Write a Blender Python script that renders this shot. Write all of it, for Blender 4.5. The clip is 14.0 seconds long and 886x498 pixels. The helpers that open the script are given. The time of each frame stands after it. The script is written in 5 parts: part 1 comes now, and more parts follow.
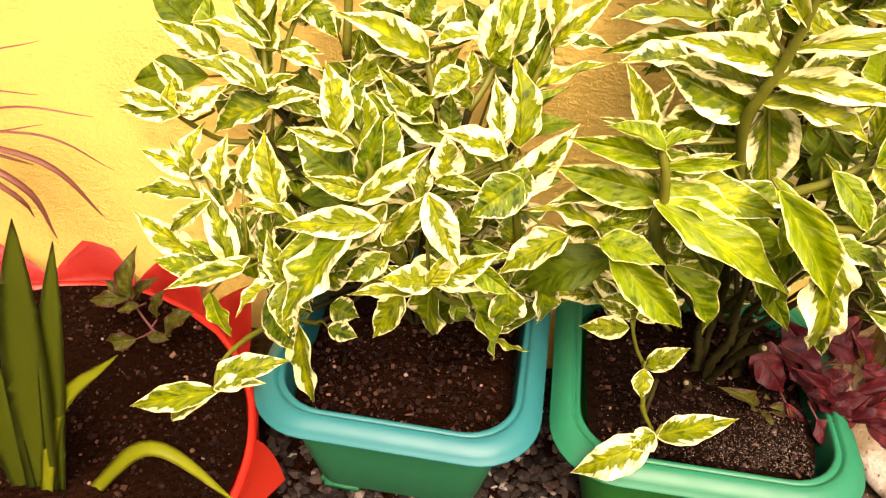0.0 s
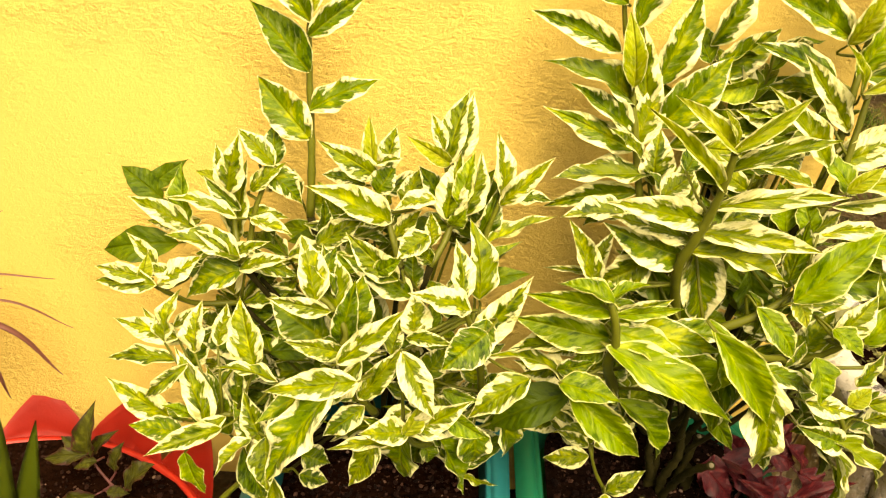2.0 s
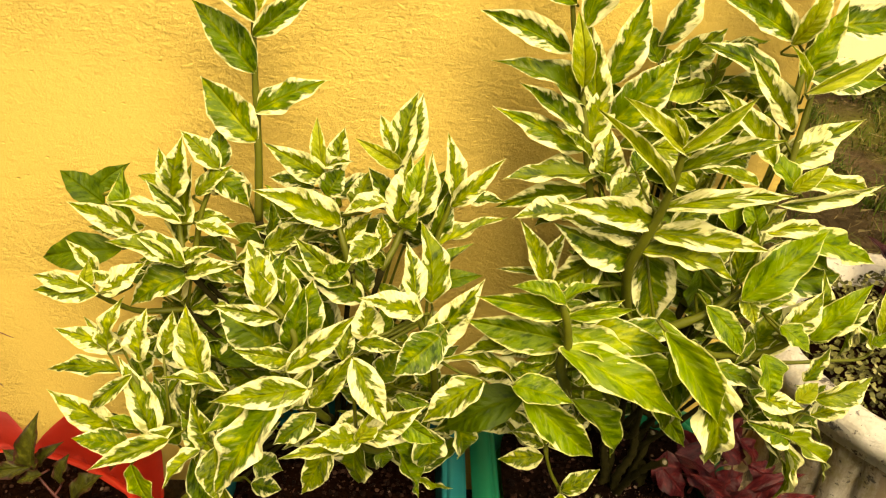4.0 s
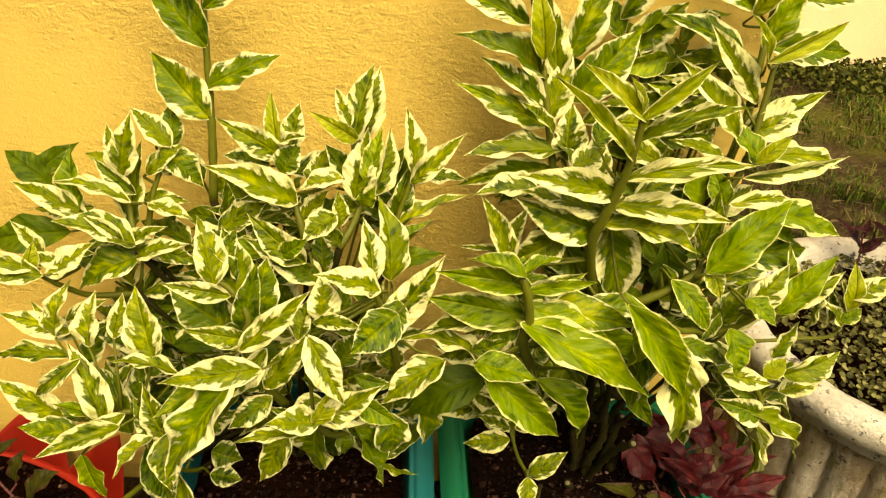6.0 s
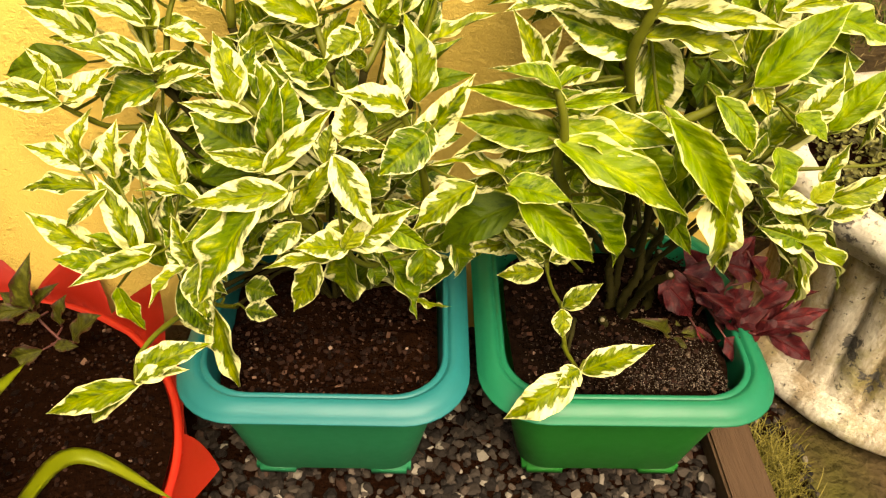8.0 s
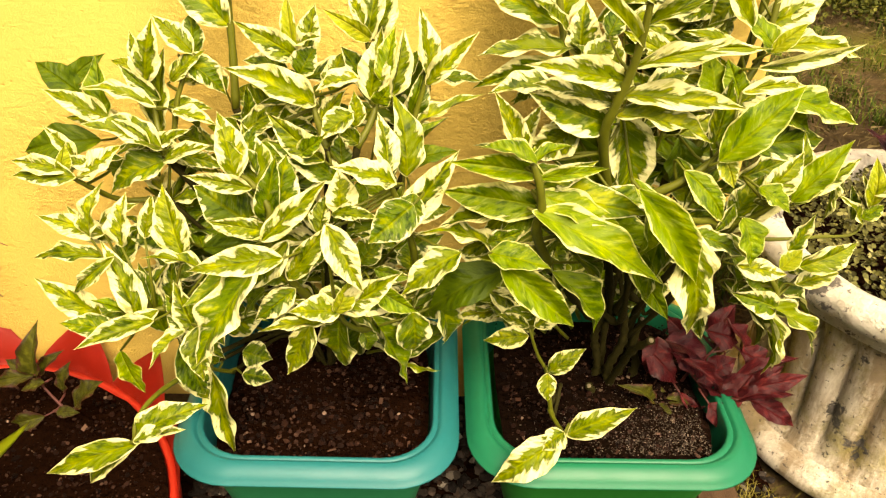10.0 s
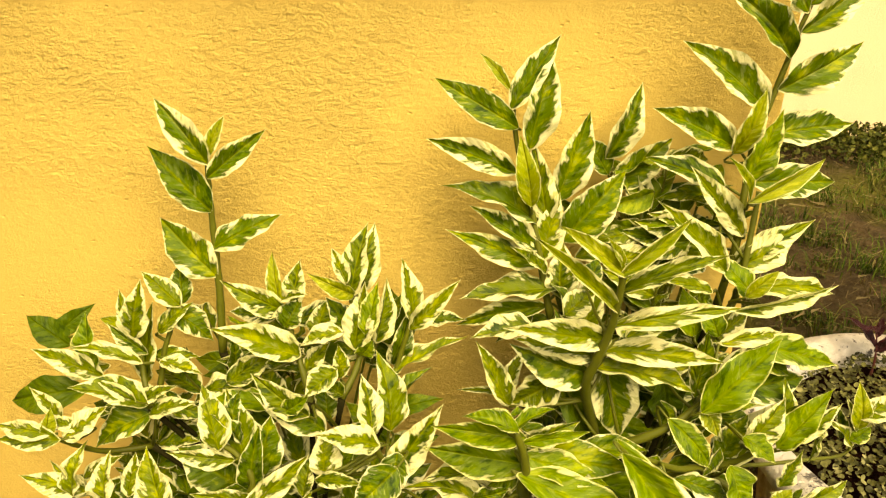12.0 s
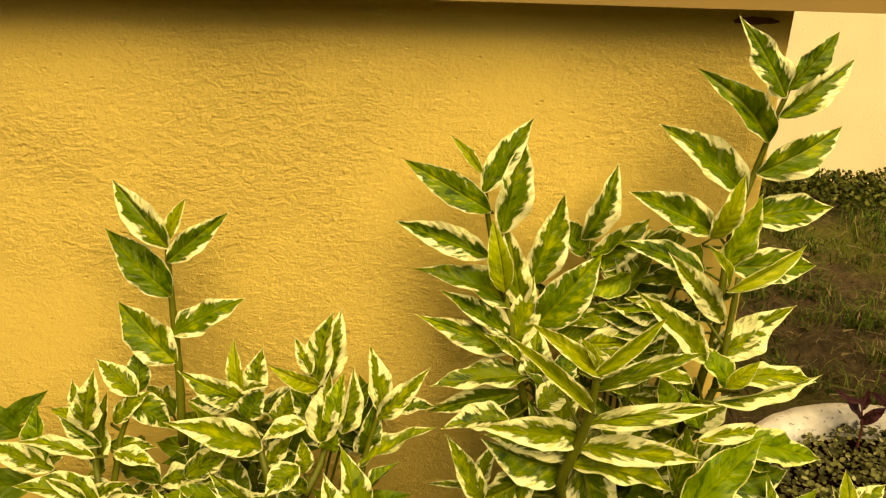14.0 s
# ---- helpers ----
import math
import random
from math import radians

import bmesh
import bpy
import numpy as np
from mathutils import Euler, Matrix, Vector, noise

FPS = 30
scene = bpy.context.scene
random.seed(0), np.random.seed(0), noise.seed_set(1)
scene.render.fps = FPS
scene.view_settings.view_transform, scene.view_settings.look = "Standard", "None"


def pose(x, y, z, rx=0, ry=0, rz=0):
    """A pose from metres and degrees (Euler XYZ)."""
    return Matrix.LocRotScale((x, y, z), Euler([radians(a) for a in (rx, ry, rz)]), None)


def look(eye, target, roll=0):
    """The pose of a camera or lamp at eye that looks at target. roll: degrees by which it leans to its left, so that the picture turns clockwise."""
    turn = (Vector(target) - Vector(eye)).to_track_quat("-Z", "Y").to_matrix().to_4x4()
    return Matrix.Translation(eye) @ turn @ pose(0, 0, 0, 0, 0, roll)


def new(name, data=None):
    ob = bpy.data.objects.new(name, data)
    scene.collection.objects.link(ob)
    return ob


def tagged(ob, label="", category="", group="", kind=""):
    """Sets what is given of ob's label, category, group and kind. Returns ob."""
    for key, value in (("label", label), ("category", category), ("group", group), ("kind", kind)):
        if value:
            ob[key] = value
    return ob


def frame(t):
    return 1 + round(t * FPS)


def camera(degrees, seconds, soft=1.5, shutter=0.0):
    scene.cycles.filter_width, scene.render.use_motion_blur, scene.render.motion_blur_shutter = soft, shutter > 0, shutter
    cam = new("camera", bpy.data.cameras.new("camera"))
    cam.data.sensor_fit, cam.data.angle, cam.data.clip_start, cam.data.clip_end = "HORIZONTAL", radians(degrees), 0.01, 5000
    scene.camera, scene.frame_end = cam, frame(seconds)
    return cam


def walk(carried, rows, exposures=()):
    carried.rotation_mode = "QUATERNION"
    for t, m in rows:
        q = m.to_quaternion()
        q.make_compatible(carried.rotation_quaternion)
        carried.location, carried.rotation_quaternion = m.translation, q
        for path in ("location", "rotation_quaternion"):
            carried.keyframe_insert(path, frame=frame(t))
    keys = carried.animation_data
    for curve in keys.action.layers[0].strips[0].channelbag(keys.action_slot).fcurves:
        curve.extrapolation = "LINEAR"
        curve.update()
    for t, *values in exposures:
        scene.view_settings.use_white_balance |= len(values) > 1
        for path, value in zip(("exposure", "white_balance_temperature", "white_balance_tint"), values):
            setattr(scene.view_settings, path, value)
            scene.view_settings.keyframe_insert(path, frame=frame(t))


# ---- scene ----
cam = camera(58.9, 14.0, soft=1.25)
PATH = [
    (0, (0.09, -0.07, 0.972), (-0.084, 1.483, -0.277), 3.2),
    (0.5, (0.124, -0.098, 1.013), (-0.092, 1.522, -0.14), 2.1),
    (1, (0.118, -0.091, 1.006), (0.018, 1.536, -0.153), 3.2),
    (1.5, (0.069, -0.087, 1.034), (0.033, 1.571, -0.084), 2.3),
    (2, (0.044, -0.092, 1.053), (0.039, 1.618, 0.015), 3.5),
    (2.5, (0.053, -0.093, 1.072), (0.082, 1.612, 0.028), 2.3),
    (3, (0.049, -0.095, 1.068), (0.108, 1.62, 0.039), 3.4),
    (3.2, (0.047, -0.093, 1.064), (0.122, 1.613, 0.022), 3.9),
    (5.3, (0.069, -0.068, 1.05), (0.181, 1.64, 0.015), 4.7),
    (5.5, (0.072, -0.076, 1.047), (0.162, 1.645, 0.033), 3.9),
    (6, (0.077, -0.079, 1.019), (0.225, 1.633, -0.005), 4.6),
    (6.5, (0.078, -0.079, 0.989), (0.169, 1.537, -0.186), 3.9),
    (7, (0.084, -0.083, 0.971), (0.165, 1.459, -0.3), 3.5),
    (7.2, (0.084, -0.085, 0.97), (0.158, 1.451, -0.308), 2.3),
    (9.3, (0.092, -0.105, 0.93), (0.145, 1.48, -0.288), 2.2),
    (9.5, (0.095, -0.114, 0.944), (0.128, 1.492, -0.247), 1.5),
    (10, (0.102, -0.133, 0.974), (0.154, 1.526, -0.143), 1.8),
    (10.5, (0.098, -0.135, 0.998), (0.143, 1.563, -0.058), 2.8),
    (11, (0.093, -0.126, 1.029), (0.18, 1.599, 0.021), 3.3),
    (11.5, (0.092, -0.089, 1.078), (0.166, 1.655, 0.102), 1.0),
    (12, (0.118, -0.062, 1.116), (0.171, 1.729, 0.228), 0.5),
    (12.5, (0.175, -0.056, 1.131), (0.187, 1.746, 0.263), 3.9),
    (13, (0.16, -0.015, 1.158), (0.289, 1.807, 0.345), 2.3),
    (13.5, (0.138, -0.012, 1.172), (0.297, 1.825, 0.397), 1.5),
    (14, (0.139, -0.01, 1.155), (0.222, 1.816, 0.344), 1.1),
]
EXPOSURE = [(0.0, 1.66, 7900, 33), (0.4, 1.34, 8600, 18), (1.0, 1.35, 8700, 16), (1.5, 1.39, 8900, 13), (2.0, 1.36, 8700, 12), (2.5, 1.03, 8800, 8), (3.0, 1.03, 8800, 8), (5.5, 0.78, 9200, 4.5), (6.0, 0.82, 9200, 6), (6.5, 1.16, 9300, 9), (7.0, 1.18, 8700, 9.5), (9.5, 1.55, 8400, 12), (10.0, 1.38, 8500, 12.5), (11.0, 1.33, 8900, 13), (12.0, 0.90, 9200, 8), (13.0, 0.48, 11200, 4.5), (14.0, 0.45, 11200, 4.5)]
walk(cam, [(t, look(eye, target, roll)) for t, eye, target, roll in PATH], EXPOSURE)
SKY, SUN = 0.12, 3.2

# ---------------------------------------------------------------- light
world = bpy.data.worlds.new("world")
scene.world = world
world.use_nodes = True
wn = world.node_tree.nodes
sky = wn.new("ShaderNodeTexSky")
sky.sky_type = "NISHITA"
sky.sun_disc = False
sky.sun_elevation, sky.sun_rotation = radians(53), radians(164)
sky.dust_density, sky.ozone_density, sky.air_density = 4.0, 0.8, 1.0
wn["Background"].inputs["Strength"].default_value = SKY
world.node_tree.links.new(sky.outputs[0], wn["Background"].inputs["Color"])

sun_data = bpy.data.lights.new("sun", "SUN")
sun_data.energy, sun_data.angle, sun_data.color = SUN, radians(48), (1.0, 0.93, 0.76)
sun = new("sun", sun_data)
sun.matrix_world = look((0.85, -1.86, 4.0), (0.1, 0.7, 0.3))


# ---------------------------------------------------------------- materials
class Nodes:
    """A small writer of node materials."""

    def __init__(self, name, rough=0.6):
        self.mat = bpy.data.materials.new(name)
        self.mat.use_nodes = True
        self.tree = self.mat.node_tree
        self.bsdf = self.tree.nodes["Principled BSDF"]
        self.bsdf.inputs["Roughness"].default_value = rough

    def node(self, kind, **values):
        n = self.tree.nodes.new(kind)
        for key, value in values.items():
            n.inputs[key.replace("_", " ")].default_value = value
        return n

    def link(self, a, b):
        self.tree.links.new(a, b)
        return self

    def coords(self, scale=(1, 1, 1)):
        c, m = self.tree.nodes.new("ShaderNodeTexCoord"), self.tree.nodes.new("ShaderNodeMapping")
        m.inputs["Scale"].default_value = scale
        self.link(c.outputs["Object"], m.inputs["Vector"])
        return m.outputs["Vector"]

    def noise(self, scale, detail=4.0, rough=0.55, vector=None, kind="Fac"):
        n = self.node("ShaderNodeTexNoise", Scale=scale, Detail=detail, Roughness=rough)
        if vector is not None:
            self.link(vector, n.inputs["Vector"])
        return n.outputs[kind]

    def voronoi(self, scale, vector=None, out="Distance"):
        n = self.node("ShaderNodeTexVoronoi", Scale=scale)
        if vector is not None:
            self.link(vector, n.inputs["Vector"])
        return n.outputs[out]

    def ramp(self, value, stops):
        n = self.tree.nodes.new("ShaderNodeValToRGB")
        e = n.color_ramp.elements
        while len(e) < len(stops):
            e.new(0.5)
        for el, (pos, col) in zip(e, stops):
            el.position, el.color = pos, (*col, 1) if len(col) == 3 else col
        self.link(value, n.inputs["Fac"])
        return n.outputs["Color"]

    def math(self, op, a, b=0.0, clamp=False):
        n = self.tree.nodes.new("ShaderNodeMath")
        n.operation, n.use_clamp = op, clamp
        for slot, v in zip(n.inputs, (a, b)):
            if isinstance(v, (int, float)):
                slot.default_value = v
            else:
                self.link(v, slot)
        return n.outputs[0]

    def mix(self, fac, a, b, mode="MIX"):
        n = self.tree.nodes.new("ShaderNodeMix")
        n.data_type, n.blend_type = "RGBA", mode
        for slot, v in ((n.inputs["Factor"], fac), (n.inputs["A"], a), (n.inputs["B"], b)):
            if isinstance(v, (int, float)):
                slot.default_value = v
            elif isinstance(v, tuple):
                slot.default_value = (*v, 1)
            else:
                self.link(v, slot)
        return n.outputs["Result"]

    def color(self, c):
        if isinstance(c, tuple):
            self.bsdf.inputs["Base Color"].default_value = (*c, 1)
        else:
            self.link(c, self.bsdf.inputs["Base Color"])
        return self

    def bump(self, height, strength, distance, into=None):
        n = self.node("ShaderNodeBump", Strength=strength, Distance=distance)
        self.link(height, n.inputs["Height"])
        if into is not None:
            self.link(into, n.inputs["Normal"])
        self.link(n.outputs[0], self.bsdf.inputs["Normal"])
        return n.outputs[0]

    def rnd(self):
        return self.tree.nodes.new("ShaderNodeObjectInfo").outputs["Random"]


def plaster(name, light, dark, strokes=1.0):
    """Trowelled yellow render: fine grit, dragged horizontal ripples, faint stains."""
    m = Nodes(name, 0.78)
    flat = m.coords((1, 1, 1))
    drag = m.coords((1.0, 1.0, 1.45))
    stain = m.noise(2.3, 5, 0.6, flat)
    fine = m.noise(60, 4, 0.6, flat)
    col = m.mix(m.math("MULTIPLY", stain, 0.42), light, dark)
    col = m.mix(m.math("MULTIPLY", fine, 0.25), col, dark)
    m.color(col)
    wave = m.noise(110, 5, 0.66, drag)
    grit = m.noise(330, 3, 0.6, flat)
    patch = m.ramp(m.noise(5, 3, 0.5, flat), [(0.40, (0.25, 0.25, 0.25)), (0.62, (1, 1, 1))])
    h = m.math("ADD", m.math("MULTIPLY", m.math("MULTIPLY", wave, patch), 1.0), m.math("MULTIPLY", grit, 0.14))
    pits = m.ramp(m.voronoi(42, m.coords((1.0, 1.0, 1.6))), [(0.0, (0, 0, 0)), (0.13, (1, 1, 1))])
    h = m.math("ADD", h, m.math("MULTIPLY", pits, 0.22))
    m.bump(h, 1.0, 0.0062 * strokes)
    m.bsdf.inputs["Specular IOR Level"].default_value = 0.25
    return m.mat


def soil_material(name, dark, light, spark=0.03):
    m = Nodes(name, 0.92)
    v = m.coords()
    big, small = m.noise(9, 5, 0.65, v), m.noise(140, 4, 0.7, v)
    col = m.mix(big, dark, light)
    col = m.mix(m.math("MULTIPLY", small, 0.6), col, dark)
    chips = m.ramp(m.voronoi(170, v, "Color"), [(1.0 - spark, (0, 0, 0)), (1.0, (1, 1, 1))])
    col = m.mix(m.math("MULTIPLY", chips, 0.6), col, (0.36, 0.24, 0.17))
    m.color(col)
    m.bump(m.math("ADD", small, m.math("MULTIPLY", m.voronoi(90, v), 0.8)), 1.0, 0.009)
    m.bsdf.inputs["Specular IOR Level"].default_value = 0.0
    return m.mat


def plastic(name, base, worn, dull=0.0):
    m = Nodes(name, 0.3)
    v = m.coords()
    m.color(m.mix(m.math("MULTIPLY", m.noise(14, 5, 0.6, v), 0.5), base, worn))
    m.link(m.ramp(m.noise(40, 4, 0.6, v), [(0.3, (0.38 + dull, 0.38 + dull, 0.38 + dull)), (0.75, (0.52 + dull, 0.52 + dull, 0.52 + dull))]), m.bsdf.inputs["Roughness"])
    m.bump(m.noise(120, 2, 0.5, v), 0.15, 0.001)
    m.bsdf.inputs["Specular IOR Level"].default_value = 0.34
    return m.mat


def leaf_material(name, deep, mid, lime, margin, cut, wide, gloss=0.38, thin=0.22, edge=0.85, ribs=0.15):
    """A leaf blade: mottled green heart breaking up into a ragged pale margin. cut: where the margin begins, wide: how ragged."""
    m = Nodes(name, gloss)
    rim = m.tree.nodes.new("ShaderNodeAttribute")
    rim.attribute_name = "rim"
    c = m.tree.nodes.new("ShaderNodeTexCoord")
    sep = m.tree.nodes.new("ShaderNodeSeparateXYZ")
    m.link(c.outputs["Object"], sep.inputs[0])
    rnd = m.rnd()
    side = m.math("ABSOLUTE", sep.outputs["X"])
    along = m.math("SUBTRACT", sep.outputs["Y"], m.math("MULTIPLY", side, 0.42))
    shift = m.math("MULTIPLY", rnd, 37.0)

    def field(across, lengthways):
        comb = m.tree.nodes.new("ShaderNodeCombineXYZ")
        m.link(m.math("MULTIPLY", sep.outputs["X"], across), comb.inputs["X"])
        m.link(m.math("MULTIPLY", along, lengthways), comb.inputs["Y"])
        m.link(shift, comb.inputs["Z"])
        return comb.outputs[0]

    even, veined = field(2.2, 4.6), field(1.3, 9.5)
    blot = m.noise(1.35, 2, 0.5, even)
    jag = m.noise(3.4, 5, 0.62, even)
    feather = m.noise(1.7, 4, 0.62, veined)
    level = m.math("ADD", m.math("MULTIPLY", rim.outputs["Fac"], 0.80), m.math("MULTIPLY", m.math("SUBTRACT", blot, 0.5), 1.35 * wide))
    level = m.math("ADD", level, m.math("MULTIPLY", m.math("SUBTRACT", jag, 0.5), 0.50 * wide))
    level = m.math("ADD", level, m.math("MULTIPLY", m.math("SUBTRACT", feather, 0.5), 0.34 * wide))
    level = m.math("ADD", level, m.math("MULTIPLY", m.math("SUBTRACT", rnd, 0.5), 0.34 * wide))
    pale = m.ramp(level, [(cut - 0.06, (0, 0, 0)), (cut + 0.085, (1, 1, 1))])
    edge_line = m.ramp(m.math("ADD", rim.outputs["Fac"], m.math("MULTIPLY", m.math("SUBTRACT", jag, 0.5), 0.25)), [(0.91, (0, 0, 0)), (0.97, (edge, edge, edge))])
    pale = m.math("MAXIMUM", pale, edge_line)
    near = m.ramp(level, [(cut - 0.20, (0, 0, 0)), (cut - 0.02, (1, 1, 1))])
    tone = m.math("ADD", m.math("MULTIPLY", m.noise(1.6, 5, 0.62, field(2.4, 4.4)), 0.92), m.math("MULTIPLY", m.noise(1.5, 3, 0.6, field(1.2, 12.0)), 0.08))
    tone = m.math("ADD", tone, m.math("MULTIPLY", m.math("SUBTRACT", m.math("FRACT", m.math("MULTIPLY", rnd, 7.0)), 0.5), 0.12))
    heart = m.ramp(tone, [(0.36, deep), (0.46, mid), (0.55, mid), (0.67, lime)])
    heart = m.mix(m.math("MULTIPLY", near, 0.6), heart, deep)
    vein = m.ramp(side, [(0.0, (1, 1, 1)), (0.05, (0, 0, 0))])
    heart = m.mix(m.math("MULTIPLY", vein, 0.45), heart, lime)
    veil = m.ramp(m.noise(2.6, 4, 0.6, field(2.0, 5.5)), [(0.53, (0, 0, 0)), (0.60, (0.55, 0.55, 0.55))])
    streak = m.ramp(m.noise(2.1, 4, 0.65, field(1.7, 9.0)), [(0.55, (0, 0, 0)), (0.66, (0.13, 0.13, 0.13))])
    heart = m.mix(m.math("MULTIPLY", streak, edge), heart, margin)
    m.color(m.mix(pale, heart, m.mix(veil, margin, lime)))
    col = m.bsdf.inputs["Base Color"].links[0].from_socket
    quilt = m.math("SINE", m.math("MULTIPLY", along, 52.0))
    h = m.math("ADD", m.math("MULTIPLY", quilt, ribs), m.math("MULTIPLY", jag, 1.1))
    m.bump(m.math("ADD", h, m.math("MULTIPLY", vein, -0.9)), 0.8, 0.0022)
    m.bsdf.inputs["Specular IOR Level"].default_value = 0.18
    out = m.tree.nodes["Material Output"]
    glow = m.node("ShaderNodeBsdfTranslucent")
    m.link(m.mix(0.35, col, (0.50, 0.66, 0.08), "MULTIPLY"), glow.inputs["Color"])
    both = m.node("ShaderNodeMixShader", Fac=thin)
    m.link(m.bsdf.outputs[0], both.inputs[1]).link(glow.outputs[0], both.inputs[2])
    m.link(both.outputs[0], out.inputs["Surface"])
    return m.mat


def simple(name, a, b, scale, rough=0.6, bump=0.0, stretch=(1, 1, 1), spec=0.5):
    m = Nodes(name, rough)
    v = m.coords(stretch)
    n = m.noise(scale, 5, 0.62, v)
    fine = m.noise(scale * 9, 3, 0.6, v)
    m.color(m.mix(m.math("MULTIPLY", fine, 0.35), m.mix(n, a, b), a))
    if bump:
        m.bump(m.math("ADD", n, m.math("MULTIPLY", fine, 0.4)), 0.8, bump)
    m.bsdf.inputs["Specular IOR Level"].default_value = spec
    return m.mat


def chipped_paint(name, dirt=1.0):
    """White masonry paint, gone in grey patches, with moss and rust-brown runs."""
    m = Nodes(name, 0.7)
    v = m.coords()
    runs = m.coords((1, 1, 0.18))
    white = m.mix(m.noise(11, 5, 0.6, v), (0.86, 0.83, 0.76), (0.76, 0.71, 0.60) if dirt < 0.5 else (0.60, 0.51, 0.35))
    brown = m.ramp(m.noise(20, 6, 0.72, runs), [(0.36, (0, 0, 0)), (0.57, (1, 1, 1))])
    col = m.mix(m.math("MULTIPLY", brown, 0.8 * dirt), white, (0.24, 0.155, 0.065))
    moss = m.ramp(m.noise(7, 6, 0.72, v), [(0.46, (0, 0, 0)), (0.60, (1, 1, 1))])
    col = m.mix(m.math("MULTIPLY", moss, 0.7 * dirt), col, (0.27, 0.23, 0.05))
    chips = m.ramp(m.noise(12, 7, 0.74, v), [(0.575, (0, 0, 0)), (0.60, (1, 1, 1))])
    col = m.mix(chips, col, m.mix(m.noise(90, 4, 0.7, v), (0.05, 0.045, 0.04), (0.20, 0.175, 0.15)))
    specks = m.ramp(m.noise(110, 4, 0.65, v), [(0.61, (0, 0, 0)), (0.66, (1, 1, 1))])
    col = m.mix(m.math("MULTIPLY", specks, 0.85), col, (0.06, 0.05, 0.04))
    m.color(col)
    m.bump(m.math("ADD", m.math("MULTIPLY", chips, -0.7), m.noise(70, 6, 0.7, v)), 1.0, 0.011)
    return m.mat


def ground_material():
    """Bare brown earth with worn lawn: dry straw, dull green patches."""
    m = Nodes("earth", 0.95)
    v = m.coords()
    earth = m.mix(m.ramp(m.noise(6, 8, 0.75, v), [(0.3, (0, 0, 0)), (0.7, (1, 1, 1))]), (0.028, 0.019, 0.008), (0.13, 0.088, 0.040))
    green = m.ramp(m.noise(1.7, 5, 0.6, v), [(0.46, (0, 0, 0)), (0.60, (1, 1, 1))])
    lawn = m.mix(m.noise(60, 4, 0.7, v), (0.055, 0.065, 0.008), (0.15, 0.14, 0.022))
    col = m.mix(m.math("MULTIPLY", green, 0.75), earth, lawn)
    m.color(col)
    m.bump(m.math("ADD", m.noise(45, 6, 0.7, v), m.math("MULTIPLY", m.voronoi(60, v), 0.5)), 1.0, 0.03)
    m.bsdf.inputs["Specular IOR Level"].default_value = 0.08
    return m.mat


def island_material(name, stops, rough=0.8, bump=0.001):
    m = Nodes(name, rough)
    g = m.tree.nodes.new("ShaderNodeNewGeometry")
    col = m.ramp(g.outputs["Random Per Island"], stops)
    v = m.coords()
    m.color(m.mix(m.math("MULTIPLY", m.noise(150, 3, 0.6, v), 0.4), col, stops[0][1]))
    m.bump(m.noise(260, 3, 0.6, v), 0.6, bump)
    m.bsdf.inputs["Specular IOR Level"].default_value = 0.08
    return m.mat


WALL_PAINT = plaster("ochre_render", (0.648, 0.462, 0.120), (0.555, 0.378, 0.075))
FAR_PAINT = plaster("pale_render", (0.76, 0.60, 0.36), (0.69, 0.52, 0.27), 0.6)
UNSEEN_WALL_PAINT = simple("grey_render", (0.26, 0.25, 0.22), (0.19, 0.185, 0.165), 4, 0.85, 0.002)
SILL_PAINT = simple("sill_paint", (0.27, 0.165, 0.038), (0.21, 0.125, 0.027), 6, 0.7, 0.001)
SILL_TOP = simple("sill_concrete", (0.52, 0.45, 0.42), (0.42, 0.36, 0.33), 9, 0.7, 0.001)
WHITE_EDGE = simple("white_gloss", (0.85, 0.83, 0.78), (0.72, 0.70, 0.62), 20, 0.4)
EARTH = ground_material()
POT_SOIL = soil_material("potting_soil", (0.0045, 0.0018, 0.0010), (0.020, 0.0080, 0.0042), 0.04)
SANDY_SOIL = soil_material("sandy_soil", (0.0035, 0.0018, 0.0011), (0.016, 0.0082, 0.0055), 0.10)
TEAL = plastic("turquoise_plastic", (0.003, 0.115, 0.120), (0.007, 0.140, 0.145))
TEAL_BODY = plastic("dull_green_plastic", (0.001, 0.118, 0.046), (0.003, 0.135, 0.058), 0.2)
GREEN = plastic("green_plastic", (0.000, 0.122, 0.055), (0.001, 0.140, 0.074))
GREEN_BODY = plastic("deep_green_plastic", (0.001, 0.105, 0.010), (0.003, 0.125, 0.017), 0.2)
RED_RUBBER = simple("red_paint", (0.44, 0.020, 0.009), (0.34, 0.013, 0.006), 18, 0.5, 0.001)
URN_PAINT = chipped_paint("chipped_white_paint")
URN_RIM = chipped_paint("white_rim_paint", 0.3)
BEAM_WOOD = simple("weathered_wood", (0.105, 0.062, 0.036), (0.020, 0.011, 0.007), 60, 0.9, 0.006, (1, 0.06, 1), spec=0.1)
STONE = island_material("gravel_stone", [(0.0, (0.007, 0.0055, 0.005)), (0.5, (0.022, 0.017, 0.014)), (0.84, (0.064, 0.050, 0.041)), (0.92, (0.040, 0.019, 0.012)), (1.0, (0.28, 0.25, 0.21))], 0.75)
CHIP = island_material("soil_chip", [(0.0, (0.006, 0.0026, 0.0018)), (0.6, (0.030, 0.013, 0.009)), (0.93, (0.080, 0.040, 0.028)), (1.0, (0.32, 0.21, 0.16))], 0.85)
BARK = island_material("bark_flake", [(0.0, (0.006, 0.003, 0.002)), (0.55, (0.030, 0.013, 0.008)), (0.85, (0.058, 0.025, 0.016)), (1.0, (0.18, 0.10, 0.07))], 0.85)
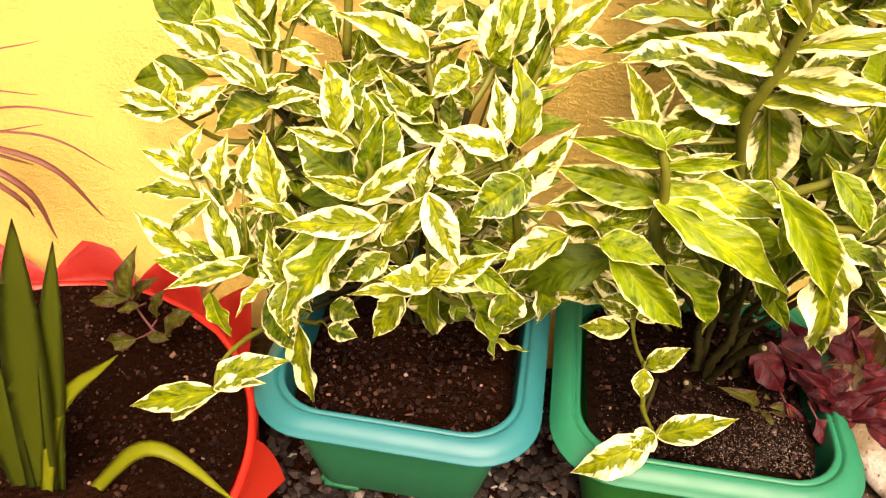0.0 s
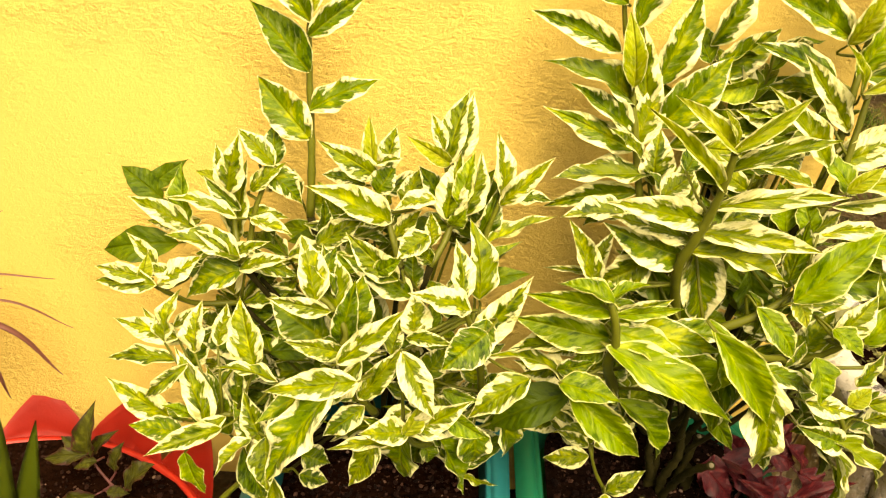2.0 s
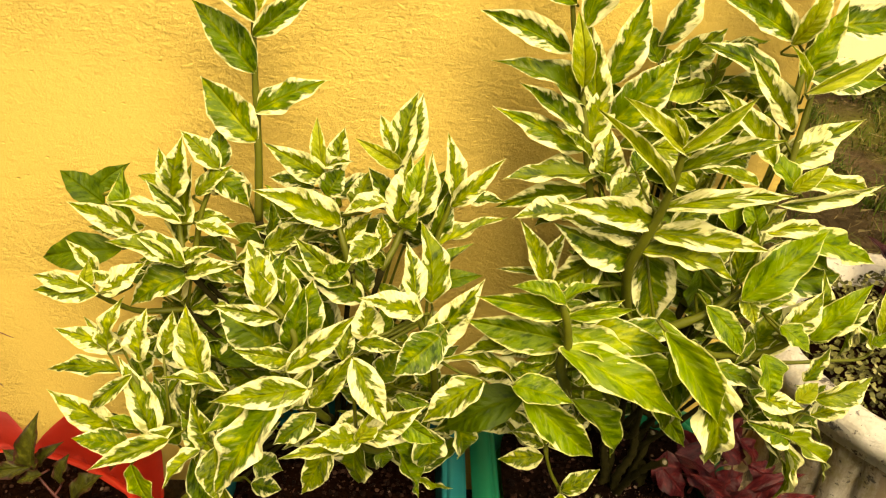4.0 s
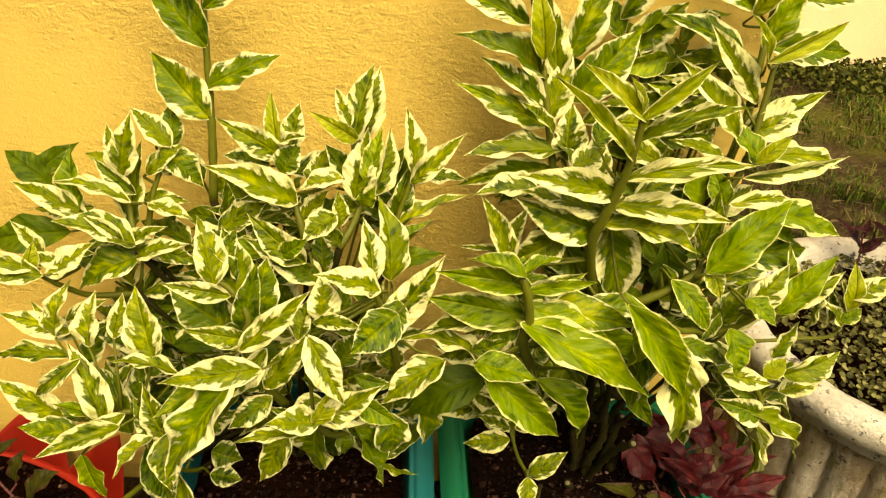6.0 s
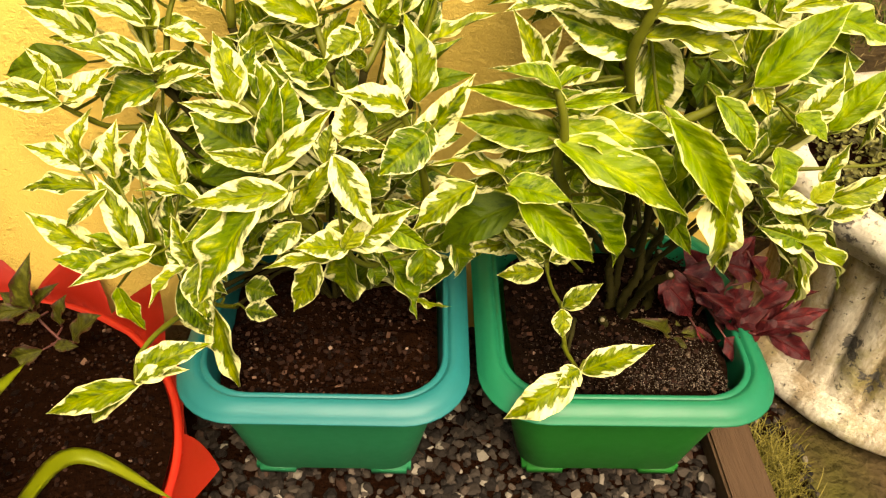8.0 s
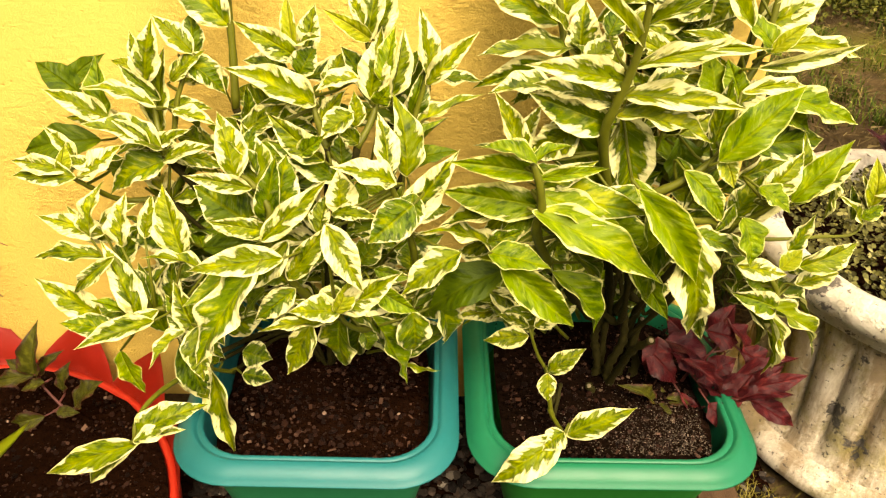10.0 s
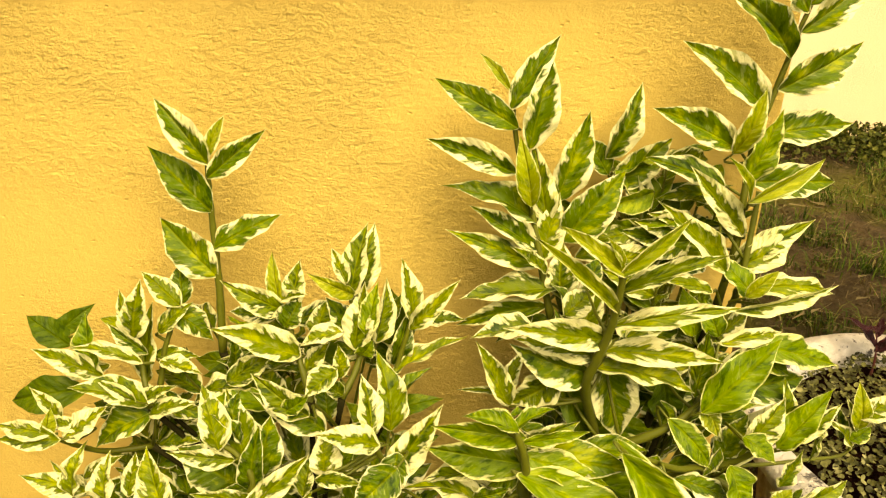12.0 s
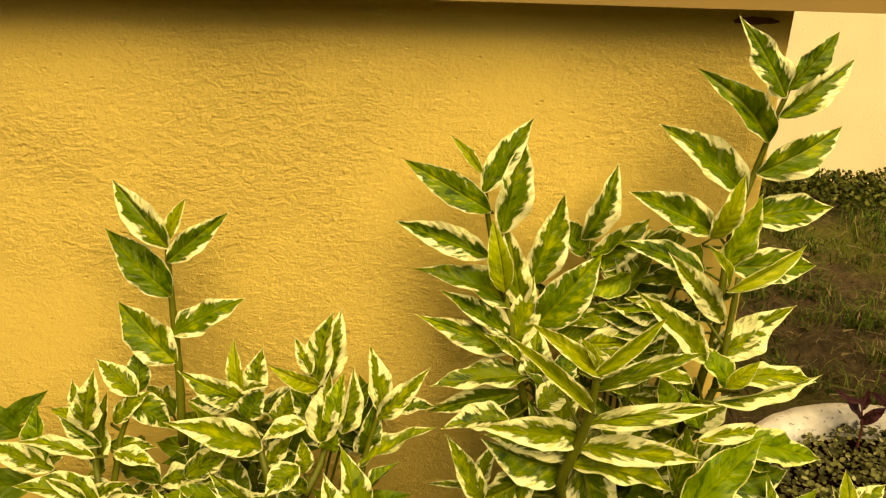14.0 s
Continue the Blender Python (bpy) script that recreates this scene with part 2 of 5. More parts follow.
GRASS = island_material("grass_blade", [(0.0, (0.020, 0.040, 0.005)), (0.45, (0.060, 0.095, 0.010)), (0.8, (0.13, 0.165, 0.022)), (0.92, (0.21, 0.17, 0.05)), (1.0, (0.34, 0.27, 0.10))], 0.6)
SAND = island_material("sand_grain", [(0.0, (0.016, 0.011, 0.008)), (0.6, (0.075, 0.055, 0.042)), (1.0, (0.30, 0.24, 0.19))], 0.85)
CLOD = island_material("soil_clod", [(0.0, (0.004, 0.0016, 0.001)), (0.6, (0.010, 0.004, 0.0026)), (1.0, (0.028, 0.011, 0.007))], 0.95, 0.003)
TUFT = island_material("yellow_grass", [(0.0, (0.045, 0.040, 0.006)), (0.5, (0.12, 0.10, 0.018)), (1.0, (0.26, 0.22, 0.06))], 0.6)
STRAW = island_material("straw", [(0.0, (0.060, 0.042, 0.018)), (0.7, (0.15, 0.11, 0.045)), (1.0, (0.32, 0.25, 0.11))], 0.7)
COVER = island_material("cover_leaf", [(0.0, (0.018, 0.024, 0.003)), (0.5, (0.050, 0.058, 0.008)), (1.0, (0.13, 0.13, 0.025))], 0.5)
COVER_PALE = island_material("round_leaf", [(0.0, (0.030, 0.028, 0.010)), (0.5, (0.080, 0.080, 0.022)), (0.85, (0.17, 0.165, 0.05)), (1.0, (0.34, 0.32, 0.14))], 0.45)
STEM_GREEN = simple("green_stem", (0.120, 0.130, 0.009), (0.042, 0.048, 0.004), 40, 0.5, 0.0008, spec=0.25)
STEM_OLD = simple("woody_stem", (0.034, 0.030, 0.008), (0.008, 0.007, 0.0025), 70, 0.7, 0.002, spec=0.04)
STEM_RED = simple("maroon_stem", (0.10, 0.018, 0.016), (0.05, 0.012, 0.010), 45, 0.55)
STRAP_GREEN = simple("strap_blade", (0.18, 0.23, 0.008), (0.32, 0.35, 0.016), 7, 0.4, 0.0, (6, 6, 0.6))
STRAP_DARK = simple("dark_strap_blade", (0.055, 0.085, 0.004), (0.105, 0.135, 0.007), 7, 0.45, 0.0, (6, 6, 0.6))
STRAP_RUST = simple("rust_blade", (0.30, 0.12, 0.085), (0.20, 0.08, 0.055), 9, 0.45)
SCAR = simple("cut_wood", (0.20, 0.17, 0.10), (0.12, 0.095, 0.05), 60, 0.8)
LEAVES = {}
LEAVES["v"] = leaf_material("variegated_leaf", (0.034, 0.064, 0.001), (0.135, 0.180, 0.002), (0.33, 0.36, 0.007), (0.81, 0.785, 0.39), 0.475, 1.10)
# darker greens, which also stand for shade on inner and half-hidden leaves
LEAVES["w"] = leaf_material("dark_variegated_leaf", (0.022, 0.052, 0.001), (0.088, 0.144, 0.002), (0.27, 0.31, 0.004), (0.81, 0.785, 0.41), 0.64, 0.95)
LEAVES["y"] = leaf_material("lime_leaf", (0.046, 0.094, 0.001), (0.136, 0.208, 0.002), (0.29, 0.355, 0.009), (0.80, 0.78, 0.30), 0.80, 0.75)
LEAVES["g"] = leaf_material("green_leaf", (0.030, 0.060, 0.002), (0.066, 0.110, 0.003), (0.125, 0.170, 0.005), (0.26, 0.28, 0.04), 1.3, 0.3, edge=0.0)
LEAVES["n"] = leaf_material("young_leaf", (0.13, 0.18, 0.004), (0.25, 0.29, 0.008), (0.42, 0.43, 0.03), (0.84, 0.81, 0.40), 0.74, 0.6)
LEAVES["m"] = leaf_material("dark_maroon_leaf", (0.020, 0.004, 0.005), (0.036, 0.006, 0.008), (0.054, 0.009, 0.011), (0.09, 0.03, 0.025), 1.2, 0.35, 0.36, 0.08, 0.0, 0.04)
LEAVES["r"] = leaf_material("maroon_leaf", (0.016, 0.0025, 0.004), (0.048, 0.006, 0.008), (0.120, 0.016, 0.016), (0.16, 0.045, 0.035), 1.2, 0.35, 0.32, 0.12, 0.0, 0.04)
LEAVES["d"] = leaf_material("dull_striped_leaf", (0.022, 0.022, 0.004), (0.050, 0.052, 0.006), (0.100, 0.105, 0.012), (0.046, 0.015, 0.010), 0.58, 0.5, 0.40, 0.10, 1.0, 0.06)


# ---------------------------------------------------------------- mesh helpers
def from_bm(name, bm, materials, smooth=True):
    me = bpy.data.meshes.new(name)
    bm.normal_update()
    bm.to_mesh(me)
    bm.free()
    for m in materials if isinstance(materials, (list, tuple)) else [materials]:
        me.materials.append(m)
    if smooth:
        me.shade_smooth()
    return me


def part(name, bm, material, parent=None, label="", smooth=True):
    """Links a bmesh as one mesh object under a thing or a part."""
    ob = new(name, from_bm(name, bm, material, smooth))
    if parent is not None:
        ob.parent = parent
    return tagged(ob, label)


def thing(name, at, label, category, group="", kind=""):
    ob = new(name)
    ob.empty_display_size = 0.05
    ob.location = at
    return tagged(ob, label, category, group, kind)


def box(bm, lo, hi, bevel=0.0):
    r = bmesh.ops.create_cube(bm, size=1.0)
    for v in r["verts"]:
        v.co = Vector([lo[k] + (v.co[k] + 0.5) * (hi[k] - lo[k]) for k in range(3)])
    if bevel:
        edges = {e for v in r["verts"] for e in v.link_edges}
        bmesh.ops.bevel(bm, geom=list(edges), offset=bevel, segments=2, affect="EDGES")
    return bm


def loft(bm, rings, close_first=False, close_last=False):
    """Quads between closed rings of points."""
    made = [[bm.verts.new(p) for p in ring] for ring in rings]
    n = len(made[0])
    for a, b in zip(made, made[1:]):
        for k in range(n):
            bm.faces.new((a[k], a[(k + 1) % n], b[(k + 1) % n], b[k]))
    if close_first:
        bm.faces.new(list(reversed(made[0])))
    if close_last:
        bm.faces.new(made[-1])
    return bm


def rounded_square(half, radius, z, steps=8):
    pts, inner = [], half - radius
    for q, (sx, sy) in enumerate(((1, 1), (-1, 1), (-1, -1), (1, -1))):
        for k in range(steps + 1):
            a = math.pi / 2 * (q + k / steps)
            pts.append((sx * inner + radius * math.cos(a), sy * inner + radius * math.sin(a), z))
    return pts


def smooth_path(pts, per=5):
    """Catmull-Rom through the points."""
    p = [Vector(q) for q in pts]
    p = [2 * p[0] - p[1], *p, 2 * p[-1] - p[-2]]
    out = []
    for k in range(1, len(p) - 2):
        a, b, c, d = p[k - 1 : k + 3]
        for j in range(per):
            t = j / per
            out.append(0.5 * (2 * b + (c - a) * t + (2 * a - 5 * b + 4 * c - d) * t * t + (3 * b - 3 * c + d - a) * t**3))
    return out + [p[-2]]


def tube(bm, pts, r0, r1, sides=8, nodes=0.0):
    """A tapered tube from r0 to r1, with slightly swollen joints."""
    rings, n = [], len(pts)
    side = Vector((1, 0, 0))
    for k, p in enumerate(pts):
        ahead = (pts[min(k + 1, n - 1)] - pts[max(k - 1, 0)]).normalized()
        side = (side - ahead * side.dot(ahead)).normalized() if abs(side.dot(ahead)) < 0.99 else ahead.orthogonal().normalized()
        up = ahead.cross(side)
        r = r0 + (r1 - r0) * k / (n - 1)
        r *= 1 + nodes * (k % 3 == 0)
        rings.append([p + r * (math.cos(a) * side + math.sin(a) * up) for a in (2 * math.pi * j / sides for j in range(sides))])
    return loft(bm, rings, True, True)


def stuff(name, verts, faces, material, label, category, smooth=False):
    me = bpy.data.meshes.new(name)
    me.from_pydata(verts, [], faces)
    me.materials.append(material)
    if smooth:
        me.shade_smooth()
    return tagged(new(name, me), label, category, kind="stuff")


PEBBLE = bmesh.new()
bmesh.ops.create_icosphere(PEBBLE, subdivisions=1, radius=1.0)
PEBBLE.verts.ensure_lookup_table()
PEBBLE_V = np.array([v.co[:] for v in PEBBLE.verts])
PEBBLE_F = [[v.index for v in f.verts] for f in PEBBLE.faces]
PEBBLE.free()


def scatter_stones(name, places, sizes, material, label, category, rng):
    verts, faces = [], []
    for (x, y, z), s in zip(places, sizes):
        turn = np.array(Euler(rng.uniform(0, 6.28, 3)).to_matrix())
        v = PEBBLE_V * rng.uniform(0.75, 1.25, (len(PEBBLE_V), 1)) * rng.uniform(0.55, 1.2, 3)
        v = (v @ turn.T) * s * (1, 1, 0.75) + (x, y, z)
        faces += [[k + len(verts) for k in f] for f in PEBBLE_F]
        verts += v.tolist()
    return stuff(name, verts, faces, material, label, category)


# ---------------------------------------------------------------- setting
ground_bm = bmesh.new()
bmesh.ops.create_grid(ground_bm, x_segments=90, y_segments=90, size=1.0)
for v in ground_bm.verts:
    # fine near the pots, coarse towards the horizon
    r = v.co.xy.length
    v.co.xy = v.co.xy * (2.5 + 600 * max(0.0, r - 0.55) ** 3) + Vector((0.8, 1.4))
    near = v.co.x > 0.62 and v.co.y < 8
    v.co.z = -0.012 + (0.02 * noise.noise(v.co * 1.7) + 0.008 * noise.noise(v.co * 9) if near else 0.0)
ground = part("ground", ground_bm, EARTH)
tagged(ground, "bare brown earth with worn patchy lawn", "ground", kind="structure")

CORNER = 0.563
WALL_Y = 0.868
wall_bm = box(bmesh.new(), (-4.0, WALL_Y, -0.2), (CORNER, WALL_Y + 0.22, 1.072), 0.006)
wall = part("wall_main", wall_bm, WALL_PAINT, smooth=False)
tagged(wall, "ochre yellow wall in rough trowelled render", "wall", kind="structure")
side_bm = box(bmesh.new(), (CORNER - 0.2, WALL_Y + 0.222, -0.2), (CORNER, 3.68, 1.056))
side_wall = part("wall_side", side_bm, WALL_PAINT, smooth=False)
tagged(side_wall, "ochre yellow return wall behind the corner", "wall", kind="structure")
far_bm = box(bmesh.new(), (CORNER + 0.004, 3.38, -0.2), (9.0, 3.63, 3.2))
far_wall = part("wall_far", far_bm, FAR_PAINT, smooth=False)
tagged(far_wall, "pale yellow rendered wall across the lawn", "wall", kind="structure")

# unseen wall, added to cut sky light and darken the left side
left_bm = box(bmesh.new(), (-1.27, -2.6, -0.2), (-1.05, WALL_Y - 0.002, 3.0))
tagged(part("wall_left", left_bm, UNSEEN_WALL_PAINT, smooth=False), "plain grey rendered wall, unseen, added to block light", "wall", kind="structure")
# unseen wall behind the camera, added to block low sky light
back_bm = box(bmesh.new(), (-1.27, -2.85, -0.2), (6.0, -2.602, 2.1))
tagged(part("wall_back", back_bm, UNSEEN_WALL_PAINT, smooth=False), "plain grey rendered wall, unseen, added to block light", "wall", kind="structure")

peel = bmesh.new()
edge = []
for k in range(26):
    a = 2 * math.pi * k / 26
    edge.append((0.519 + 0.026 * math.cos(a) + 0.004 * noise.noise(Vector((k * 0.9, 0, 0))), WALL_Y - 0.0022, 1.0405 + 0.0042 * math.sin(a) + 0.003 * noise.noise(Vector((k * 1.3, 5, 0)))))
loft(peel, [edge, [(x, WALL_Y + 0.001, z) for x, y, z in edge]], True, True)
tagged(part("trim_stain", peel, simple("peeled_render", (0.15, 0.050, 0.016), (0.08, 0.028, 0.010), 60, 0.9, 0.002), smooth=False), "dark brown peeled patch under the ledge", "wall stain", kind="structure")

sill = thing("sill", (0.3, 0.9, 1.056), "long overhanging ledge with ochre face and white edge", "ledge", kind="structure")
for nm, lo, hi, mat, lab in (
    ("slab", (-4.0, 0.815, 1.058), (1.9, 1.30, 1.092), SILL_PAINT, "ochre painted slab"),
    ("top", (-4.0, 0.826, 1.0935), (1.9, 1.30, 1.1), SILL_TOP, "grey concrete top"),
    ("edge_strip", (-4.0, 0.8135, 1.0925), (1.9, 0.8245, 1.0995), WHITE_EDGE, "white painted edge strip"),
):
    b = bmesh.new()
    for x0, x1 in ((lo[0], -0.6), (-0.6, 0.2), (0.2, hi[0])):
        box(b, (x0, *lo[1:]), (x1, *hi[1:]))
    bmesh.ops.remove_doubles(b, verts=b.verts, dist=0.0005)
    for v in b.verts:
        # the ledge sags and thins a little towards its open end
        run = min(max(v.co.x, -0.6), 1.9)
        v.co.z -= (run - 0.5) * 0.016 + (v.co.z - 1.058) / 0.04 * (run - 0.40) * 0.013
    bmesh.ops.translate(b, verts=b.verts, vec=-sill.location)
    part(nm, b, mat, sill, lab, smooth=False)

beam = thing("timber", (0.545, 0.45, 0.0), "weathered brown timber lying beside the pot", "timber")
b = box(bmesh.new(), (-0.033, -0.42, -0.02), (0.033, 0.33, 0.030), 0.004)
part("board", b, BEAM_WOOD, beam, smooth=False)


# ---------------------------------------------------------------- pots
def square_pot(at, turn, wide, rim_mat, body_mat, label):
    pot = thing("planter_pot", at, label, "plant pot", "planter pots")
    pot.rotation_euler, pot.scale = (0, 0, radians(turn)), (wide, 1.065, 1.0)
    body = [rounded_square(h, r, z) for h, r, z in (
        (0.096, 0.030, 0.018), (0.106, 0.033, 0.0175), (0.110, 0.036, 0.024), (0.114, 0.038, 0.030), (0.131, 0.046, 0.115),
        (0.149, 0.055, 0.188), (0.150, 0.055, 0.207), (0.146, 0.054, 0.207), (0.140, 0.052, 0.16), (0.124, 0.045, 0.10))]
    part("body", loft(bmesh.new(), body, True, True), body_mat, pot)
    rim = [rounded_square(h, r, z) for h, r, z in (
        (0.1395, 0.058, 0.160), (0.1430, 0.060, 0.214), (0.1436, 0.061, 0.2235), (0.1446, 0.062, 0.2262), (0.1466, 0.063, 0.2270),
        (0.1496, 0.064, 0.2262), (0.1504, 0.064, 0.2246), (0.1512, 0.065, 0.2250), (0.1530, 0.066, 0.2285), (0.1560, 0.068, 0.2296),
        (0.1610, 0.071, 0.2284), (0.1680, 0.074, 0.2244), (0.1732, 0.077, 0.2186), (0.1758, 0.078, 0.2136), (0.1774, 0.079, 0.2124),
        (0.1778, 0.079, 0.2110), (0.1762, 0.078, 0.2102), (0.1720, 0.076, 0.2110), (0.1495, 0.057, 0.2118))]
    part("rim", loft(bmesh.new(), rim), rim_mat, pot)
    for sx in (-1, 1):
        for sy in (-1, 1):
            f = box(bmesh.new(), (-0.030, -0.030, 0.0), (0.030, 0.030, 0.022), 0.006)
            bmesh.ops.translate(f, verts=f.verts, vec=(sx * 0.076, sy * 0.076, 0.0))
            part("foot", f, body_mat, pot)
    return pot


def soil_patch(name, outline, at, material, label, bumpy=0.010, dome=0.0):
    """A lumpy sheet inside an outline given as a function of angle."""
    bm = bmesh.new()
    rings = 16
    n = 64
    mid = bm.verts.new((0, 0, dome))
    prev = None
    for k in range(1, rings + 1):
        cur = []
        for j in range(n):
            a = 2 * math.pi * j / n
            r = outline(a) * k / rings
            p = Vector((r * math.cos(a), r * math.sin(a), 0))
            q = p + Vector(at)
            h = bumpy * (noise.noise(q * 14) + 0.6 * noise.noise(q * 47)) + dome * (1 - (k / rings) ** 2)
            cur.append(bm.verts.new((p.x, p.y, h)))
        for j in range(n):
            if prev is None:
                bm.faces.new((mid, cur[j], cur[(j + 1) % n]))
            else:
                bm.faces.new((prev[j], cur[j], cur[(j + 1) % n], prev[(j + 1) % n]))
        prev = cur
    ob = part(name, bm, material)
    ob.location = at
    return tagged(ob, label, "soil", kind="stuff")


def square_outline(half):
    def f(a):
        c, s = abs(math.cos(a)), abs(math.sin(a)) / 1.05
        p = 5.0
        return half / (c**p + s**p) ** (1 / p)
    return f


POT_A, POT_B = (-0.027, 0.675, 0.0), (0.349, 0.675, 0.0)
square_pot(POT_A, -1.0, 1.02, TEAL, TEAL_BODY, "square turquoise plastic pot with a wide rolled rim")
square_pot(POT_B, -0.5, 1.05, GREEN, GREEN_BODY, "square green plastic pot with a wide rolled rim")
SOIL_A, SOIL_B = 0.182, 0.198
soil_patch("pot_soil", square_outline(0.1405), (POT_A[0], POT_A[1], SOIL_A), POT_SOIL, "dark crumbly potting soil in the turquoise pot", 0.014)
soil_patch("pot_soil", square_outline(0.1405), (POT_B[0], POT_B[1], SOIL_B), SANDY_SOIL, "dry sandy brown soil in the green pot", 0.008)


# ---------------------------------------------------------------- tyre planter
TYRE = Vector((-0.562, 0.50, 0.0))


def tyre_planter():
    ob = thing("tyre_planter", TYRE, "old tyre cut to pointed petals and painted red", "planter")
    n, per = 15, 10
    rings = [[(r * math.cos(2 * math.pi * j / 150), r * math.sin(2 * math.pi * j / 150), z) for j in range(150)]
             for r, z in ((0.300, 0.0), (0.328, 0.012), (0.342, 0.045), (0.340, 0.078), (0.331, 0.078), (0.326, 0.060), (0.322, 0.03))]
    part("body", loft(bmesh.new(), rings), RED_RUBBER, ob)
    for q in range(n):
        wob = 0.5 * noise.noise(Vector((q * 1.7, 3.1, 2.0)))
        bend, high = 0.040 + 0.024 * wob, 0.076 + 0.020 * wob
        if q in (0, 14):
            bend, high = 0.058, 0.022  # folded down outwards
        elif q == 1:
            bend, high = 0.012, 0.070
        bm = bmesh.new()
        rows = []
        for k in range(5):
            f, row = k / 4, []
            for j in range(per + 1):
                u = j / per - 0.5
                a = 2 * math.pi * (q + u) / n
                peak = (1 - abs(u) * 2) ** 0.85
                z = 0.074 + (0.008 + high * peak) * f
                r = 0.3405 + (0.003 + bend * peak) * f**1.4
                row.append(bm.verts.new((r * math.cos(a), r * math.sin(a), z)))
            rows.append(row)
        for a0, b0 in zip(rows, rows[1:]):
            for j in range(per):
                bm.faces.new((a0[j], a0[j + 1], b0[j + 1], b0[j]))
        bmesh.ops.solidify(bm, geom=bm.faces[:], thickness=0.008)
        part("petal", bm, RED_RUBBER, ob)
    return ob


tyre_planter()
soil_patch("tyre_soil", lambda a: 0.328, (TYRE.x, TYRE.y, 0.080), POT_SOIL, "dark damp soil filling the red tyre planter", 0.010, 0.004)


# ---------------------------------------------------------------- urn
URN = Vector((0.885, 0.825, 0.0))


def urn():
    ob = thing("urn", URN, "chipped white concrete urn with fluted sides and moss stains", "urn")
    n = 280

    def ring(r, z, flute):
        pts = []
        for j in range(n):
            a = 2 * math.pi * j / n
            groove = abs(math.sin(a * 14)) ** 0.6
            rr = r - flute * (1 - groove) + 0.0025 * noise.noise(Vector((8 * math.cos(a), 8 * math.sin(a), z * 22)))
            pts.append((rr * math.cos(a), rr * math.sin(a), z))
        return pts

    foot = [ring(r, z, 0) for r, z in ((0.20, 0.0), (0.254, 0.0), (0.262, 0.010), (0.260, 0.028), (0.250, 0.042), (0.236, 0.050))]
    part("foot", loft(bmesh.new(), foot), URN_PAINT, ob)
    body = [ring(r, z, f) for r, z, f in ((0.234, 0.046, 0.0), (0.230, 0.060, 0.008), (0.226, 0.085, 0.014), (0.228, 0.13, 0.014), (0.233, 0.19, 0.014),
                                        (0.240, 0.25, 0.014), (0.246, 0.285, 0.010), (0.250, 0.300, 0.0))]
    part("body", loft(bmesh.new(), body), URN_PAINT, ob)
    rim = [ring(r, z, 0) for r, z in ((0.249, 0.298), (0.262, 0.304), (0.264, 0.316), (0.272, 0.322), (0.284, 0.335), (0.287, 0.352), (0.281, 0.366),
                                     (0.262, 0.370), (0.244, 0.366), (0.236, 0.352), (0.232, 0.30))]
    part("rim", loft(bmesh.new(), rim), URN_RIM, ob, "flaking white rolled rim")
    return ob


urn()
soil_patch("urn_soil", lambda a: 0.234, (URN.x, URN.y, 0.325), POT_SOIL, "dark soil inside the white urn", 0.008, 0.01)


# ---------------------------------------------------------------- leaves and shoots
def leaf_mesh(kind, fold, arch, wave, phase, tip):
    """A blade one long and one wide, from its stalk at the origin along +y, with its upper face to +z."""
    bm = bmesh.new()
    rim = bm.verts.layers.float.new("rim")
    rows, cols, grid = 24, 6, []
    blunt = 0.95 + 0.09 * tip
    peak = 0.78 / (0.78 + blunt)
    for k in range(rows + 1):
        s = k / rows
        half = 0.5 * (s / peak) ** 0.78 * ((1 - s) / (1 - peak)) ** blunt if 0 < s < 1 else 0.0
        half = max(half, 0.028 * (1 - s) + 0.004)
        row = []
        for j in range(-cols // 2, cols // 2 + 1):
            u = j / (cols / 2)
            edge = abs(u)
            z = fold * (1.35 * edge - 0.55 * edge * edge) * half + arch * math.sin(math.pi * s) * 0.5 - 0.28 * arch * s * s
            z += wave * math.sin(15.0 * s + phase + 1.3 * (u > 0)) * edge**2 * half
            ragged = 1 + 0.030 * edge**3 * math.sin(31 * s + phase * 3 + 2 * (u > 0))
            v = bm.verts.new((u * half * ragged + 0.16 * math.sin(2 * phase) * s * (1 - s) * 2, s, z))
            v[rim] = edge if 0 < k < rows else 1.0
            row.append(v)
        grid.append(row)
    for a, b in zip(grid, grid[1:]):
        for k in range(len(a) - 1):
            bm.faces.new((a[k], a[k + 1], b[k + 1], b[k]))
    return from_bm("leaf", bm, LEAVES[kind])


leaf_rng = random.Random(11)
LEAF_FORMS = {
    k: [leaf_mesh(k, leaf_rng.uniform(0.12, 0.55), leaf_rng.uniform(0.05, 0.32), leaf_rng.uniform(0.05, 0.16), leaf_rng.uniform(0, 6), leaf_rng.uniform(2, 5)) for _ in range(9)]
    for k in LEAVES
}
LEAF_FORMS["n"] = [leaf_mesh("n", leaf_rng.uniform(0.22, 0.34), leaf_rng.uniform(0.12, 0.28), 0.05, leaf_rng.uniform(0, 6), 2) for _ in range(5)]
FACING, OUTWARD = Vector((0.05, -0.58, 0.81)), Vector((0.04, -0.86, 0.50))


